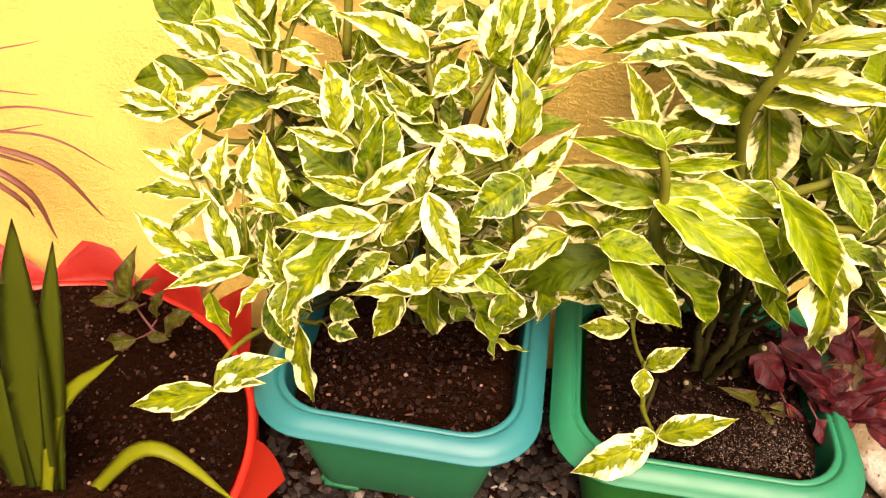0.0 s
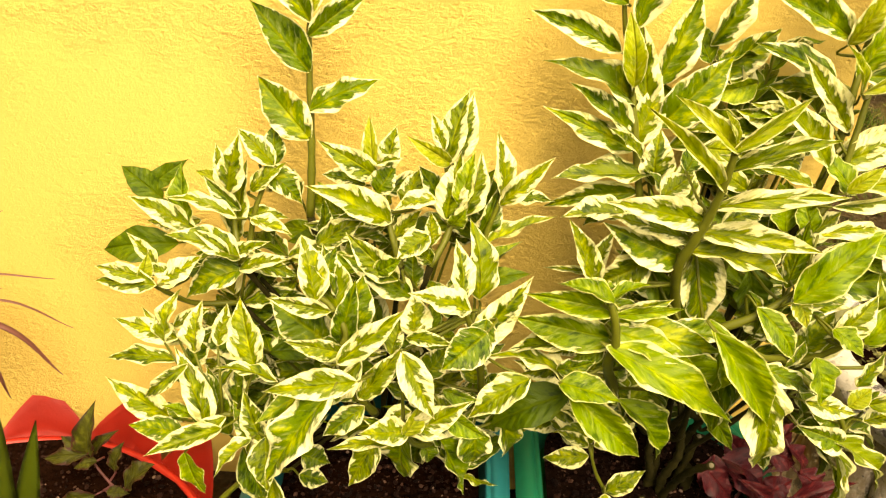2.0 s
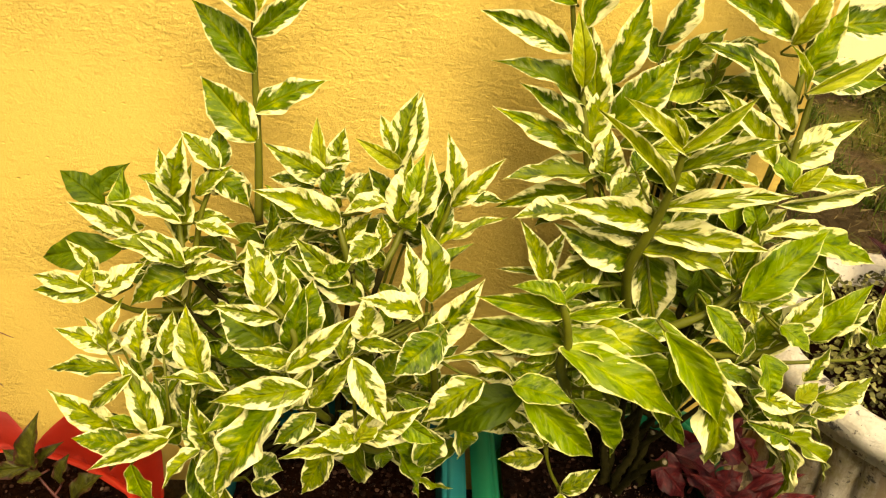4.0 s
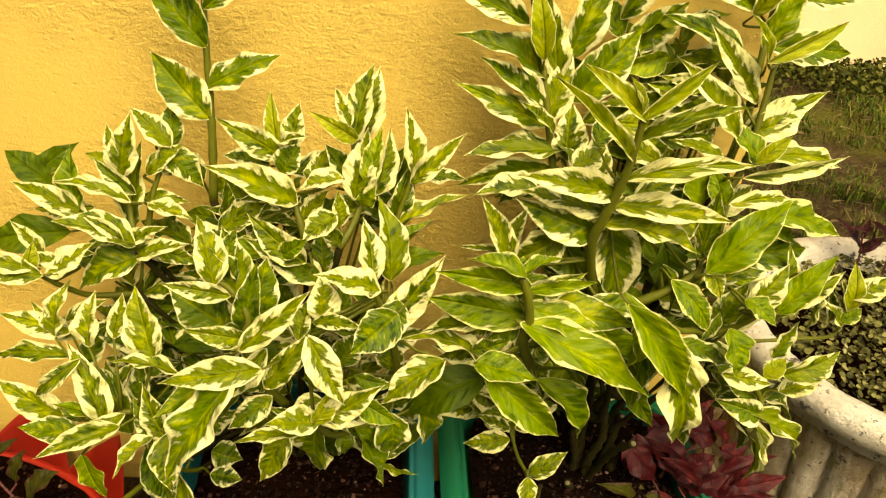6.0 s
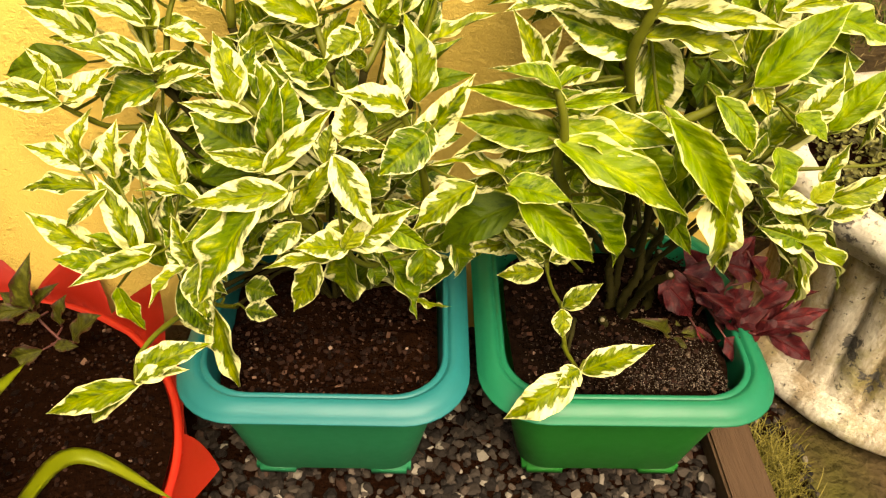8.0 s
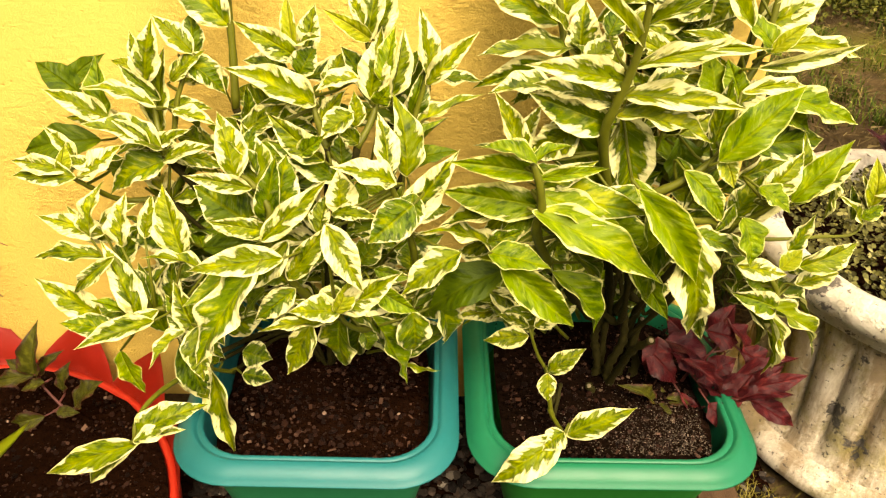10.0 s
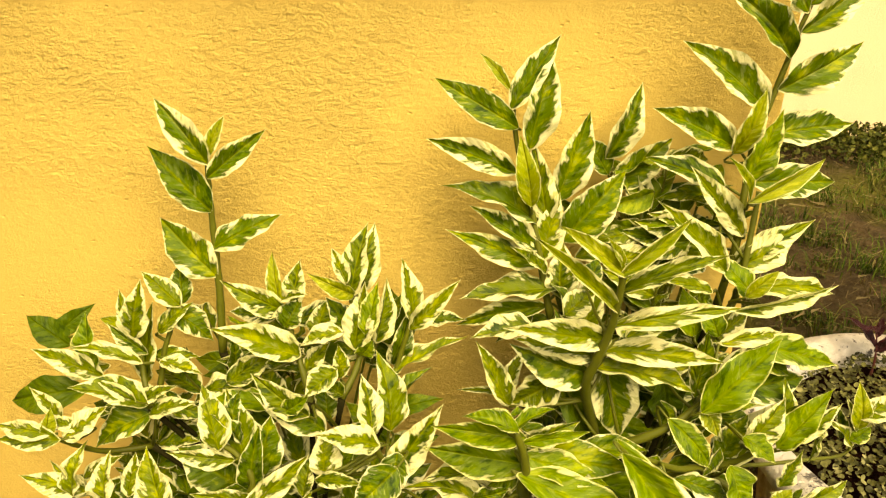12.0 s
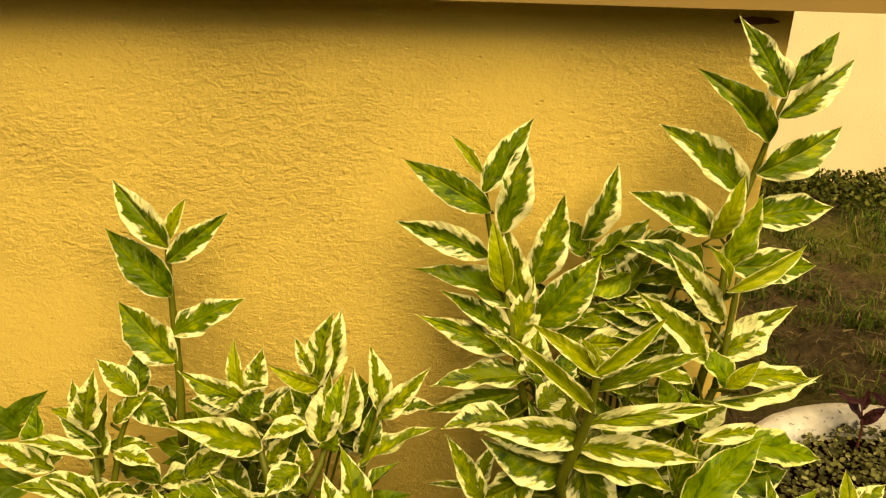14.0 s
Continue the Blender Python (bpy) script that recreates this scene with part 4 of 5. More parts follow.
shoot(shrub_b, [(0.207, 0.534, 0.624), (0.215, 0.532, 0.601), (0.220, 0.534, 0.570), (0.219, 0.545, 0.538), (0.249, 0.600, 0.455)], tags, 0.0060)
tags = [
    ((0.310, 0.525, 0.604), (0.383, 0.505, 0.503), 0.31, "y"),
    ((0.361, 0.535, 0.566), (0.401, 0.525, 0.414), 0.31, "v"),
    ((0.416, 0.570, 0.461), (0.431, 0.570, 0.374), 0.27, "w"),
    ((0.387, 0.575, 0.524), (0.457, 0.575, 0.494), 0.34, "w"),
]
shoot(shrub_b, [(0.321, 0.535, 0.588), (0.344, 0.550, 0.573), (0.387, 0.570, 0.542), (0.422, 0.590, 0.524), (0.443, 0.620, 0.453)], tags, 0.0044)
tags = [
    ((0.379, 0.600, 0.585), (0.430, 0.580, 0.532), 0.41, "y"),
    ((0.414, 0.600, 0.607), (0.428, 0.580, 0.576), 0.58, "n"),
    ((0.319, 0.660, 0.624), (0.346, 0.650, 0.514), 0.51, "w"),
    ((0.391, 0.670, 0.591), (0.403, 0.670, 0.523), 0.65, "g"),
    ((0.274, 0.660, 0.591), (0.313, 0.660, 0.502), 0.40, "g"),
]
shoot(shrub_b, [(0.429, 0.625, 0.584), (0.395, 0.615, 0.567), (0.353, 0.610, 0.549), (0.312, 0.610, 0.534), (0.319, 0.640, 0.475)], tags, 0.0060)
tags = [
    ((0.312, 0.592, 0.719), (0.224, 0.602, 0.800), 0.13, "n"),
    ((0.313, 0.586, 0.763), (0.246, 0.596, 0.814), 0.21, "n"),
    ((0.303, 0.586, 0.764), (0.370, 0.596, 0.821), 0.17, "n"),
    ((0.306, 0.584, 0.775), (0.289, 0.584, 0.807), 0.27, "n"),
    ((0.310, 0.604, 0.736), (0.418, 0.604, 0.780), 0.16, "v"),
    ((0.307, 0.610, 0.694), (0.440, 0.600, 0.723), 0.17, "v"),
    ((0.312, 0.612, 0.676), (0.199, 0.602, 0.698), 0.28, "v"),
    ((0.304, 0.620, 0.649), (0.213, 0.630, 0.668), 0.37, "v"),
]
tags += [
    ((0.302, 0.630, 0.623), (0.211, 0.640, 0.653), 0.41, "w"),
    ((0.302, 0.616, 0.662), (0.430, 0.596, 0.658), 0.23, "v"),
    ((0.299, 0.622, 0.638), (0.405, 0.602, 0.619), 0.35, "v"),
    ((0.268, 0.635, 0.617), (0.210, 0.635, 0.577), 0.62, "v"),
    ((0.213, 0.635, 0.576), (0.176, 0.655, 0.649), 0.31, "v"),
    ((0.217, 0.660, 0.576), (0.156, 0.660, 0.581), 0.15, "v"),
    ((0.334, 0.640, 0.661), (0.385, 0.660, 0.672), 0.47, "v"),
    ((0.271, 0.660, 0.677), (0.308, 0.680, 0.698), 0.68, "v"),
]
tags += [
    ((0.294, 0.670, 0.705), (0.310, 0.690, 0.733), 0.68, "w"),
]
shoot(shrub_b, [(0.308, 0.588, 0.774), (0.308, 0.588, 0.755), (0.307, 0.590, 0.734), (0.305, 0.594, 0.707), (0.301, 0.598, 0.682), (0.295, 0.602, 0.656), (0.291, 0.615, 0.611), (0.321, 0.660, 0.509)], tags, 0.0058)
tags = [
    ((0.226, 0.778, 0.849), (0.132, 0.795, 0.902), 0.32, "w"),
    ((0.215, 0.781, 0.891), (0.182, 0.794, 0.930), 0.24, "n"),
    ((0.216, 0.781, 0.869), (0.270, 0.801, 0.948), 0.32, "w"),
    ((0.239, 0.776, 0.824), (0.260, 0.796, 0.932), 0.35, "w"),
    ((0.226, 0.771, 0.798), (0.123, 0.783, 0.836), 0.30, "w"),
    ((0.255, 0.770, 0.735), (0.142, 0.770, 0.788), 0.30, "w"),
    ((0.254, 0.755, 0.708), (0.172, 0.755, 0.766), 0.28, "w"),
    ((0.242, 0.750, 0.766), (0.227, 0.760, 0.846), 0.33, "n"),
]
tags += [
    ((0.264, 0.765, 0.738), (0.244, 0.785, 0.837), 0.34, "v"),
    ((0.256, 0.755, 0.694), (0.278, 0.775, 0.773), 0.46, "v"),
    ((0.281, 0.760, 0.718), (0.350, 0.770, 0.802), 0.45, "w"),
    ((0.275, 0.780, 0.760), (0.310, 0.800, 0.863), 0.37, "w"),
    ((0.255, 0.750, 0.691), (0.145, 0.750, 0.739), 0.28, "w"),
    ((0.279, 0.735, 0.669), (0.161, 0.725, 0.662), 0.33, "v"),
]
shoot(shrub_b, [(0.219, 0.785, 0.876), (0.225, 0.780, 0.832), (0.240, 0.770, 0.775), (0.252, 0.755, 0.719), (0.259, 0.745, 0.681), (0.270, 0.730, 0.630)], tags, 0.0046)
tags = [
    ((0.262, 0.735, 0.688), (0.217, 0.735, 0.725), 0.27, "v"),
    ((0.281, 0.735, 0.655), (0.281, 0.755, 0.719), 0.60, "v"),
    ((0.267, 0.740, 0.642), (0.157, 0.740, 0.618), 0.25, "w"),
    ((0.248, 0.700, 0.634), (0.172, 0.690, 0.631), 0.46, "v"),
    ((0.304, 0.690, 0.639), (0.304, 0.710, 0.708), 0.52, "v"),
]
shoot(shrub_b, [(0.266, 0.745, 0.689), (0.275, 0.740, 0.664), (0.286, 0.735, 0.631), (0.306, 0.720, 0.595)], tags, 0.0040)
tags = [
    ((0.339, 0.826, 0.796), (0.378, 0.836, 0.886), 0.36, "w"),
    ((0.344, 0.825, 0.776), (0.311, 0.835, 0.821), 0.58, "w"),
    ((0.347, 0.823, 0.760), (0.420, 0.833, 0.820), 0.42, "w"),
    ((0.376, 0.806, 0.709), (0.447, 0.817, 0.771), 0.55, "g"),
    ((0.304, 0.790, 0.681), (0.386, 0.790, 0.691), 0.40, "w"),
    ((0.428, 0.780, 0.705), (0.353, 0.780, 0.722), 0.37, "w"),
]
shoot(shrub_b, [(0.350, 0.830, 0.783), (0.356, 0.825, 0.756), (0.366, 0.815, 0.723), (0.372, 0.800, 0.685)], tags, 0.0040)
tags = [
    ((0.532, 0.790, 0.973), (0.469, 0.790, 1.056), 0.36, "w"),
    ((0.532, 0.791, 0.981), (0.575, 0.791, 1.041), 0.39, "w"),
    ((0.526, 0.788, 0.952), (0.602, 0.798, 1.013), 0.33, "w"),
    ((0.520, 0.785, 0.926), (0.438, 0.795, 1.003), 0.31, "w"),
    ((0.511, 0.782, 0.891), (0.604, 0.792, 0.944), 0.38, "w"),
    ((0.502, 0.778, 0.869), (0.405, 0.798, 0.943), 0.33, "w"),
    ((0.471, 0.768, 0.829), (0.375, 0.778, 0.873), 0.36, "w"),
    ((0.468, 0.768, 0.822), (0.491, 0.758, 0.898), 0.36, "n"),
]
tags += [
    ((0.484, 0.758, 0.789), (0.512, 0.758, 0.878), 0.37, "y"),
    ((0.502, 0.774, 0.842), (0.610, 0.789, 0.852), 0.37, "w"),
    ((0.488, 0.757, 0.793), (0.599, 0.777, 0.785), 0.36, "w"),
    ((0.486, 0.740, 0.733), (0.413, 0.740, 0.818), 0.27, "v"),
    ((0.479, 0.730, 0.779), (0.446, 0.720, 0.837), 0.21, "n"),
    ((0.460, 0.754, 0.789), (0.370, 0.769, 0.819), 0.33, "w"),
    ((0.456, 0.700, 0.707), (0.370, 0.700, 0.794), 0.26, "v"),
    ((0.477, 0.740, 0.698), (0.571, 0.750, 0.750), 0.29, "v"),
]
shoot(shrub_b, [(0.535, 0.795, 0.983), (0.524, 0.790, 0.945), (0.510, 0.785, 0.890), (0.493, 0.775, 0.834), (0.484, 0.755, 0.775), (0.481, 0.745, 0.716), (0.468, 0.735, 0.648)], tags, 0.0050)
tags = [
    ((0.465, 0.700, 0.791), (0.552, 0.720, 0.835), 0.18, "n"),
    ((0.479, 0.730, 0.698), (0.555, 0.750, 0.730), 0.47, "v"),
    ((0.474, 0.680, 0.687), (0.505, 0.680, 0.720), 0.41, "n"),
    ((0.481, 0.700, 0.684), (0.595, 0.710, 0.677), 0.26, "v"),
    ((0.464, 0.680, 0.669), (0.584, 0.690, 0.696), 0.15, "v"),
    ((0.450, 0.720, 0.741), (0.414, 0.720, 0.702), 0.61, "v"),
    ((0.490, 0.690, 0.680), (0.443, 0.710, 0.725), 0.45, "y"),
    ((0.441, 0.690, 0.688), (0.376, 0.690, 0.707), 0.27, "v"),
]
tags += [
    ((0.433, 0.700, 0.624), (0.418, 0.720, 0.678), 0.75, "y"),
    ((0.457, 0.690, 0.629), (0.441, 0.710, 0.669), 0.59, "y"),
    ((0.393, 0.680, 0.589), (0.438, 0.700, 0.608), 0.47, "v"),
]
shoot(shrub_b, [(0.496, 0.745, 0.786), (0.489, 0.730, 0.733), (0.480, 0.715, 0.674), (0.455, 0.700, 0.627), (0.424, 0.690, 0.583), (0.389, 0.680, 0.530)], tags, 0.0056)
tags = [
    ((0.407, 0.585, 0.604), (0.486, 0.605, 0.681), 0.39, "y"),
    ((0.462, 0.620, 0.665), (0.573, 0.640, 0.624), 0.30, "y"),
    ((0.427, 0.620, 0.666), (0.505, 0.640, 0.669), 0.25, "v"),
    ((0.447, 0.630, 0.599), (0.547, 0.650, 0.602), 0.37, "w"),
    ((0.472, 0.630, 0.641), (0.517, 0.630, 0.617), 0.52, "y"),
]
shoot(shrub_b, [(0.418, 0.600, 0.615), (0.410, 0.605, 0.596), (0.377, 0.600, 0.571), (0.334, 0.605, 0.544)], tags, 0.0052)
tags = [
    ((0.493, 0.580, 0.560), (0.544, 0.590, 0.629), 0.36, "y"),
    ((0.465, 0.590, 0.558), (0.501, 0.600, 0.610), 0.49, "v"),
    ((0.503, 0.585, 0.564), (0.561, 0.595, 0.607), 0.30, "v"),
    ((0.451, 0.575, 0.580), (0.482, 0.555, 0.562), 0.64, "y"),
    ((0.497, 0.580, 0.557), (0.530, 0.580, 0.588), 0.45, "y"),
    ((0.539, 0.600, 0.580), (0.545, 0.600, 0.520), 0.29, "v"),
    ((0.447, 0.610, 0.515), (0.480, 0.630, 0.566), 0.50, "w"),
    ((0.455, 0.625, 0.493), (0.533, 0.645, 0.578), 0.34, "v"),
]
shoot(shrub_b, [(0.482, 0.585, 0.562), (0.473, 0.590, 0.545), (0.455, 0.600, 0.522), (0.421, 0.610, 0.501), (0.387, 0.630, 0.472)], tags, 0.0048)
tags = [
    ((0.654, 0.696, 0.454), (0.620, 0.708, 0.500), 0.34, "v"),
    ((0.651, 0.696, 0.470), (0.676, 0.700, 0.489), 0.63, "y"),
    ((0.657, 0.696, 0.488), (0.654, 0.711, 0.548), 0.41, "n"),
    ((0.654, 0.696, 0.505), (0.700, 0.703, 0.535), 0.54, "v"),
    ((0.656, 0.696, 0.485), (0.639, 0.708, 0.530), 0.30, "v"),
]
shoot(shrub_b, [(0.656, 0.700, 0.489), (0.652, 0.700, 0.447), (0.599, 0.690, 0.446), (0.536, 0.680, 0.448), (0.474, 0.660, 0.464)], tags, 0.0030)
tags = [
    ((0.441, 0.570, 0.546), (0.455, 0.550, 0.496), 0.70, "y"),
    ((0.451, 0.575, 0.481), (0.506, 0.565, 0.476), 0.46, "v"),
    ((0.524, 0.580, 0.476), (0.589, 0.590, 0.504), 0.42, "v"),
    ((0.530, 0.585, 0.448), (0.582, 0.595, 0.459), 0.52, "v"),
    ((0.504, 0.580, 0.472), (0.528, 0.590, 0.493), 0.65, "n"),
    ((0.523, 0.600, 0.395), (0.554, 0.610, 0.418), 0.69, "w"),
    ((0.515, 0.580, 0.418), (0.458, 0.580, 0.439), 0.53, "w"),
    ((0.514, 0.595, 0.431), (0.475, 0.605, 0.448), 0.59, "w"),
]
tags += [
    ((0.446, 0.610, 0.502), (0.478, 0.610, 0.408), 0.37, "w"),
    ((0.467, 0.600, 0.423), (0.520, 0.600, 0.341), 0.31, "w"),
    ((0.499, 0.575, 0.423), (0.525, 0.575, 0.314), 0.18, "v"),
    ((0.509, 0.575, 0.388), (0.532, 0.575, 0.324), 0.19, "v"),
    ((0.493, 0.580, 0.425), (0.586, 0.580, 0.345), 0.24, "v"),
    ((0.538, 0.600, 0.453), (0.509, 0.600, 0.480), 0.52, "v"),
]
shoot(shrub_b, [(0.510, 0.585, 0.410), (0.511, 0.585, 0.438), (0.490, 0.590, 0.463), (0.452, 0.600, 0.494), (0.421, 0.610, 0.501)], tags, 0.0042)
tags = [
    ((-0.150, 0.575, 0.315), (-0.137, 0.565, 0.175), 0.24, "v"),
    ((-0.178, 0.570, 0.353), (-0.154, 0.560, 0.278), 0.50, "v"),
    ((-0.149, 0.600, 0.307), (-0.165, 0.600, 0.327), 0.88, "w"),
    ((-0.122, 0.600, 0.287), (-0.085, 0.600, 0.278), 0.78, "w"),
]
shoot(shrub_a, [(-0.174, 0.570, 0.348), (-0.165, 0.575, 0.331), (-0.152, 0.590, 0.304), (-0.139, 0.620, 0.272)], tags, 0.0030)
tags = [
    ((0.230, 0.585, 0.367), (0.176, 0.585, 0.360), 0.49, "v"),
    ((0.232, 0.600, 0.368), (0.192, 0.610, 0.381), 0.37, "v"),
    ((0.238, 0.600, 0.369), (0.276, 0.620, 0.379), 0.56, "v"),
    ((0.257, 0.575, 0.319), (0.302, 0.585, 0.348), 0.48, "v"),
    ((0.255, 0.570, 0.321), (0.257, 0.550, 0.292), 0.67, "v"),
]
shoot(cutting, [(0.231, 0.590, 0.374), (0.243, 0.585, 0.339), (0.259, 0.580, 0.308), (0.265, 0.575, 0.264), (0.271, 0.570, 0.242)], tags, 0.0030)
tags = [
    ((0.272, 0.515, 0.271), (0.187, 0.495, 0.210), 0.41, "v"),
    ((0.278, 0.525, 0.262), (0.361, 0.535, 0.300), 0.37, "v"),
    ((0.273, 0.515, 0.278), (0.246, 0.500, 0.264), 0.88, "v"),
]
shoot(cutting, [(0.277, 0.525, 0.261), (0.275, 0.535, 0.259), (0.269, 0.555, 0.257), (0.265, 0.575, 0.255)], tags, 0.0030)
tags = [
    ((0.543, 0.625, 0.248), (0.614, 0.625, 0.271), 0.34, "r"),
    ((0.544, 0.620, 0.230), (0.605, 0.600, 0.200), 0.41, "r"),
    ((0.527, 0.620, 0.230), (0.595, 0.610, 0.253), 0.34, "r"),
    ((0.542, 0.635, 0.228), (0.589, 0.645, 0.270), 0.40, "r"),
    ((0.528, 0.655, 0.225), (0.626, 0.675, 0.260), 0.21, "r"),
    ((0.497, 0.615, 0.203), (0.526, 0.595, 0.220), 0.41, "r"),
    ((0.489, 0.620, 0.223), (0.513, 0.600, 0.190), 0.80, "r"),
    ((0.517, 0.630, 0.201), (0.546, 0.640, 0.258), 0.53, "r"),
]
tags += [
    ((0.479, 0.650, 0.235), (0.529, 0.640, 0.204), 0.63, "r"),
    ((0.500, 0.640, 0.227), (0.564, 0.650, 0.239), 0.45, "r"),
    ((0.498, 0.670, 0.227), (0.541, 0.680, 0.250), 0.76, "r"),
    ((0.442, 0.670, 0.272), (0.499, 0.660, 0.226), 0.57, "r"),
]
shoot(wandering, [(0.565, 0.635, 0.246), (0.537, 0.635, 0.225), (0.511, 0.650, 0.194), (0.488, 0.680, 0.164)], tags, 0.0028)
tags = [
    ((0.423, 0.680, 0.287), (0.417, 0.670, 0.226), 0.73, "r"),
    ((0.435, 0.680, 0.283), (0.502, 0.670, 0.243), 0.61, "r"),
    ((0.409, 0.675, 0.272), (0.456, 0.655, 0.225), 0.55, "r"),
    ((0.484, 0.710, 0.253), (0.447, 0.730, 0.286), 0.73, "r"),
    ((0.518, 0.720, 0.256), (0.548, 0.740, 0.300), 0.60, "r"),
    ((0.529, 0.700, 0.292), (0.568, 0.700, 0.232), 0.54, "r"),
    ((0.495, 0.695, 0.286), (0.546, 0.695, 0.267), 0.70, "r"),
    ((0.522, 0.680, 0.249), (0.506, 0.660, 0.226), 1.02, "r"),
]
tags += [
    ((0.541, 0.680, 0.265), (0.589, 0.680, 0.230), 0.59, "r"),
    ((0.459, 0.650, 0.214), (0.489, 0.630, 0.166), 0.28, "r"),
    ((0.451, 0.650, 0.275), (0.513, 0.630, 0.229), 0.24, "r"),
]
shoot(wandering, [(0.523, 0.700, 0.272), (0.503, 0.690, 0.245), (0.480, 0.690, 0.208), (0.472, 0.690, 0.176)], tags, 0.0028)
tags = [
    ((0.427, 0.650, 0.193), (0.370, 0.640, 0.238), 0.31, "d"),
    ((0.427, 0.640, 0.197), (0.444, 0.620, 0.202), 0.68, "d"),
    ((0.423, 0.645, 0.187), (0.390, 0.625, 0.196), 0.38, "d"),
    ((0.441, 0.650, 0.198), (0.477, 0.640, 0.203), 0.52, "d"),
    ((0.439, 0.660, 0.183), (0.441, 0.670, 0.205), 0.75, "d"),
]
shoot(wandering, [(0.433, 0.660, 0.194), (0.446, 0.660, 0.183), (0.467, 0.665, 0.167)], tags, 0.0020)
tags = [
    ((-0.472, 0.740, 0.145), (-0.457, 0.760, 0.237), 0.37, "d"),
    ((-0.471, 0.735, 0.154), (-0.541, 0.735, 0.138), 0.36, "d"),
    ((-0.479, 0.745, 0.146), (-0.519, 0.755, 0.167), 0.56, "d"),
    ((-0.469, 0.745, 0.143), (-0.428, 0.755, 0.187), 0.35, "d"),
    ((-0.436, 0.735, 0.120), (-0.418, 0.745, 0.173), 0.46, "d"),
    ((-0.415, 0.715, 0.107), (-0.368, 0.725, 0.153), 0.61, "d"),
    ((-0.457, 0.705, 0.100), (-0.516, 0.705, 0.081), 0.51, "d"),
    ((-0.441, 0.710, 0.103), (-0.407, 0.710, 0.102), 0.56, "d"),
]
tags += [
    ((-0.459, 0.735, 0.140), (-0.492, 0.725, 0.133), 0.69, "d"),
]
shoot(seedling, [(-0.474, 0.745, 0.145), (-0.466, 0.740, 0.125), (-0.442, 0.725, 0.107), (-0.424, 0.715, 0.096)], tags, 0.0024)


def fill_shrub(plant, centre, radii, count, rng, low):
    """Inner leaves and twigs of a crown, on hidden side shoots."""
    foot = plant.matrix_basis.translation
    for _ in range(count // 6):
        while True:
            d = Vector([rng.uniform(-1, 1) for _ in range(3)])
            if d.length < 1:
                break
        top = Vector([centre[k] + radii[k] * d[k] for k in range(3)])
        inner = foot + (top - foot) * 0.55 + Vector((0, 0.015, 0))
        path = smooth_path([top, top * 0.5 + inner * 0.5 + Vector((0, 0.012, 0.0)), inner], 5)
        tw = part("twig", tube(bmesh.new(), [p - foot for p in path], 0.0013, 0.0022, 7, 0.14), STEM_GREEN, plant)
        for k in range(6):
            at = path[min(k // 2 + (k % 2), 3)]
            a = rng.uniform(0, 6.28)
            way = Vector((math.cos(a), 0.7 * math.sin(a), rng.uniform(-0.2, 0.55))).normalized() * rng.uniform(0.05, 0.085)
            tip = at + way
            if tip.z < low or tip.y > WALL_Y - 0.012 or tip.y < at.y - 0.025:
                continue
            # darker kinds, most in the turquoise pot's shrub, stand for shade inside
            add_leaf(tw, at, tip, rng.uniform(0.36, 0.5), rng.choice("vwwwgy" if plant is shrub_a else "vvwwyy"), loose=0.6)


fill_rng = random.Random(5)
fill_shrub(shrub_a, (-0.085, 0.695, 0.470), (0.175, 0.065, 0.120), 126, fill_rng, 0.30)
fill_shrub(shrub_a, (-0.050, 0.740, 0.575), (0.170, 0.045, 0.060), 54, fill_rng, 0.40)
fill_shrub(shrub_a, (-0.215, 0.650, 0.440), (0.075, 0.060, 0.095), 54, fill_rng, 0.30)
fill_shrub(shrub_a, (-0.030, 0.745, 0.330), (0.140, 0.045, 0.050), 72, fill_rng, 0.235)
fill_shrub(shrub_a, (-0.185, 0.680, 0.355), (0.095, 0.060, 0.075), 57, fill_rng, 0.26)
fill_shrub(shrub_a, (0.085, 0.640, 0.330), (0.055, 0.060, 0.045), 32, fill_rng, 0.245)
fill_shrub(shrub_b, (0.360, 0.725, 0.56), (0.130, 0.050, 0.16), 120, fill_rng, 0.38)
fill_shrub(shrub_b, (0.410, 0.770, 0.72), (0.090, 0.040, 0.09), 50, fill_rng, 0.50)
fill_shrub(shrub_b, (0.415, 0.800, 0.755), (0.075, 0.028, 0.075), 32, fill_rng, 0.55)
fill_shrub(shrub_b, (0.450, 0.745, 0.520), (0.065, 0.045, 0.110), 43, fill_rng, 0.36)
fill_shrub(shrub_b, (0.270, 0.705, 0.335), (0.060, 0.055, 0.045), 32, fill_rng, 0.255)
fill_shrub(shrub_b, (0.215, 0.670, 0.360), (0.065, 0.055, 0.050), 48, fill_rng, 0.27)
fill_shrub(shrub_b, (0.430, 0.765, 0.320), (0.070, 0.035, 0.045), 25, fill_rng, 0.255)
fill_shrub(shrub_b, (0.350, 0.760, 0.40), (0.120, 0.040, 0.07), 43, fill_rng, 0.30)


def pruned_stub(plant, pts, r):
    """A bare cut-back stem with a pale scar on its end."""
    foot = plant.matrix_basis.translation
    path = [p - foot for p in smooth_path(pts, 6)]
    st = part("stub", tube(bmesh.new(), path, r, r * 1.2, 9, 0.4), STEM_OLD, plant, "bare cut-back stem")
    ahead = (path[0] - path[1]).normalized()
    scar = bmesh.new()
    tube(scar, [path[0] - ahead * 0.001, path[0] + ahead * 0.0016], r * 0.9, r * 0.7, 10)
    part("scar", scar, SCAR, st, "pale dry cut end")


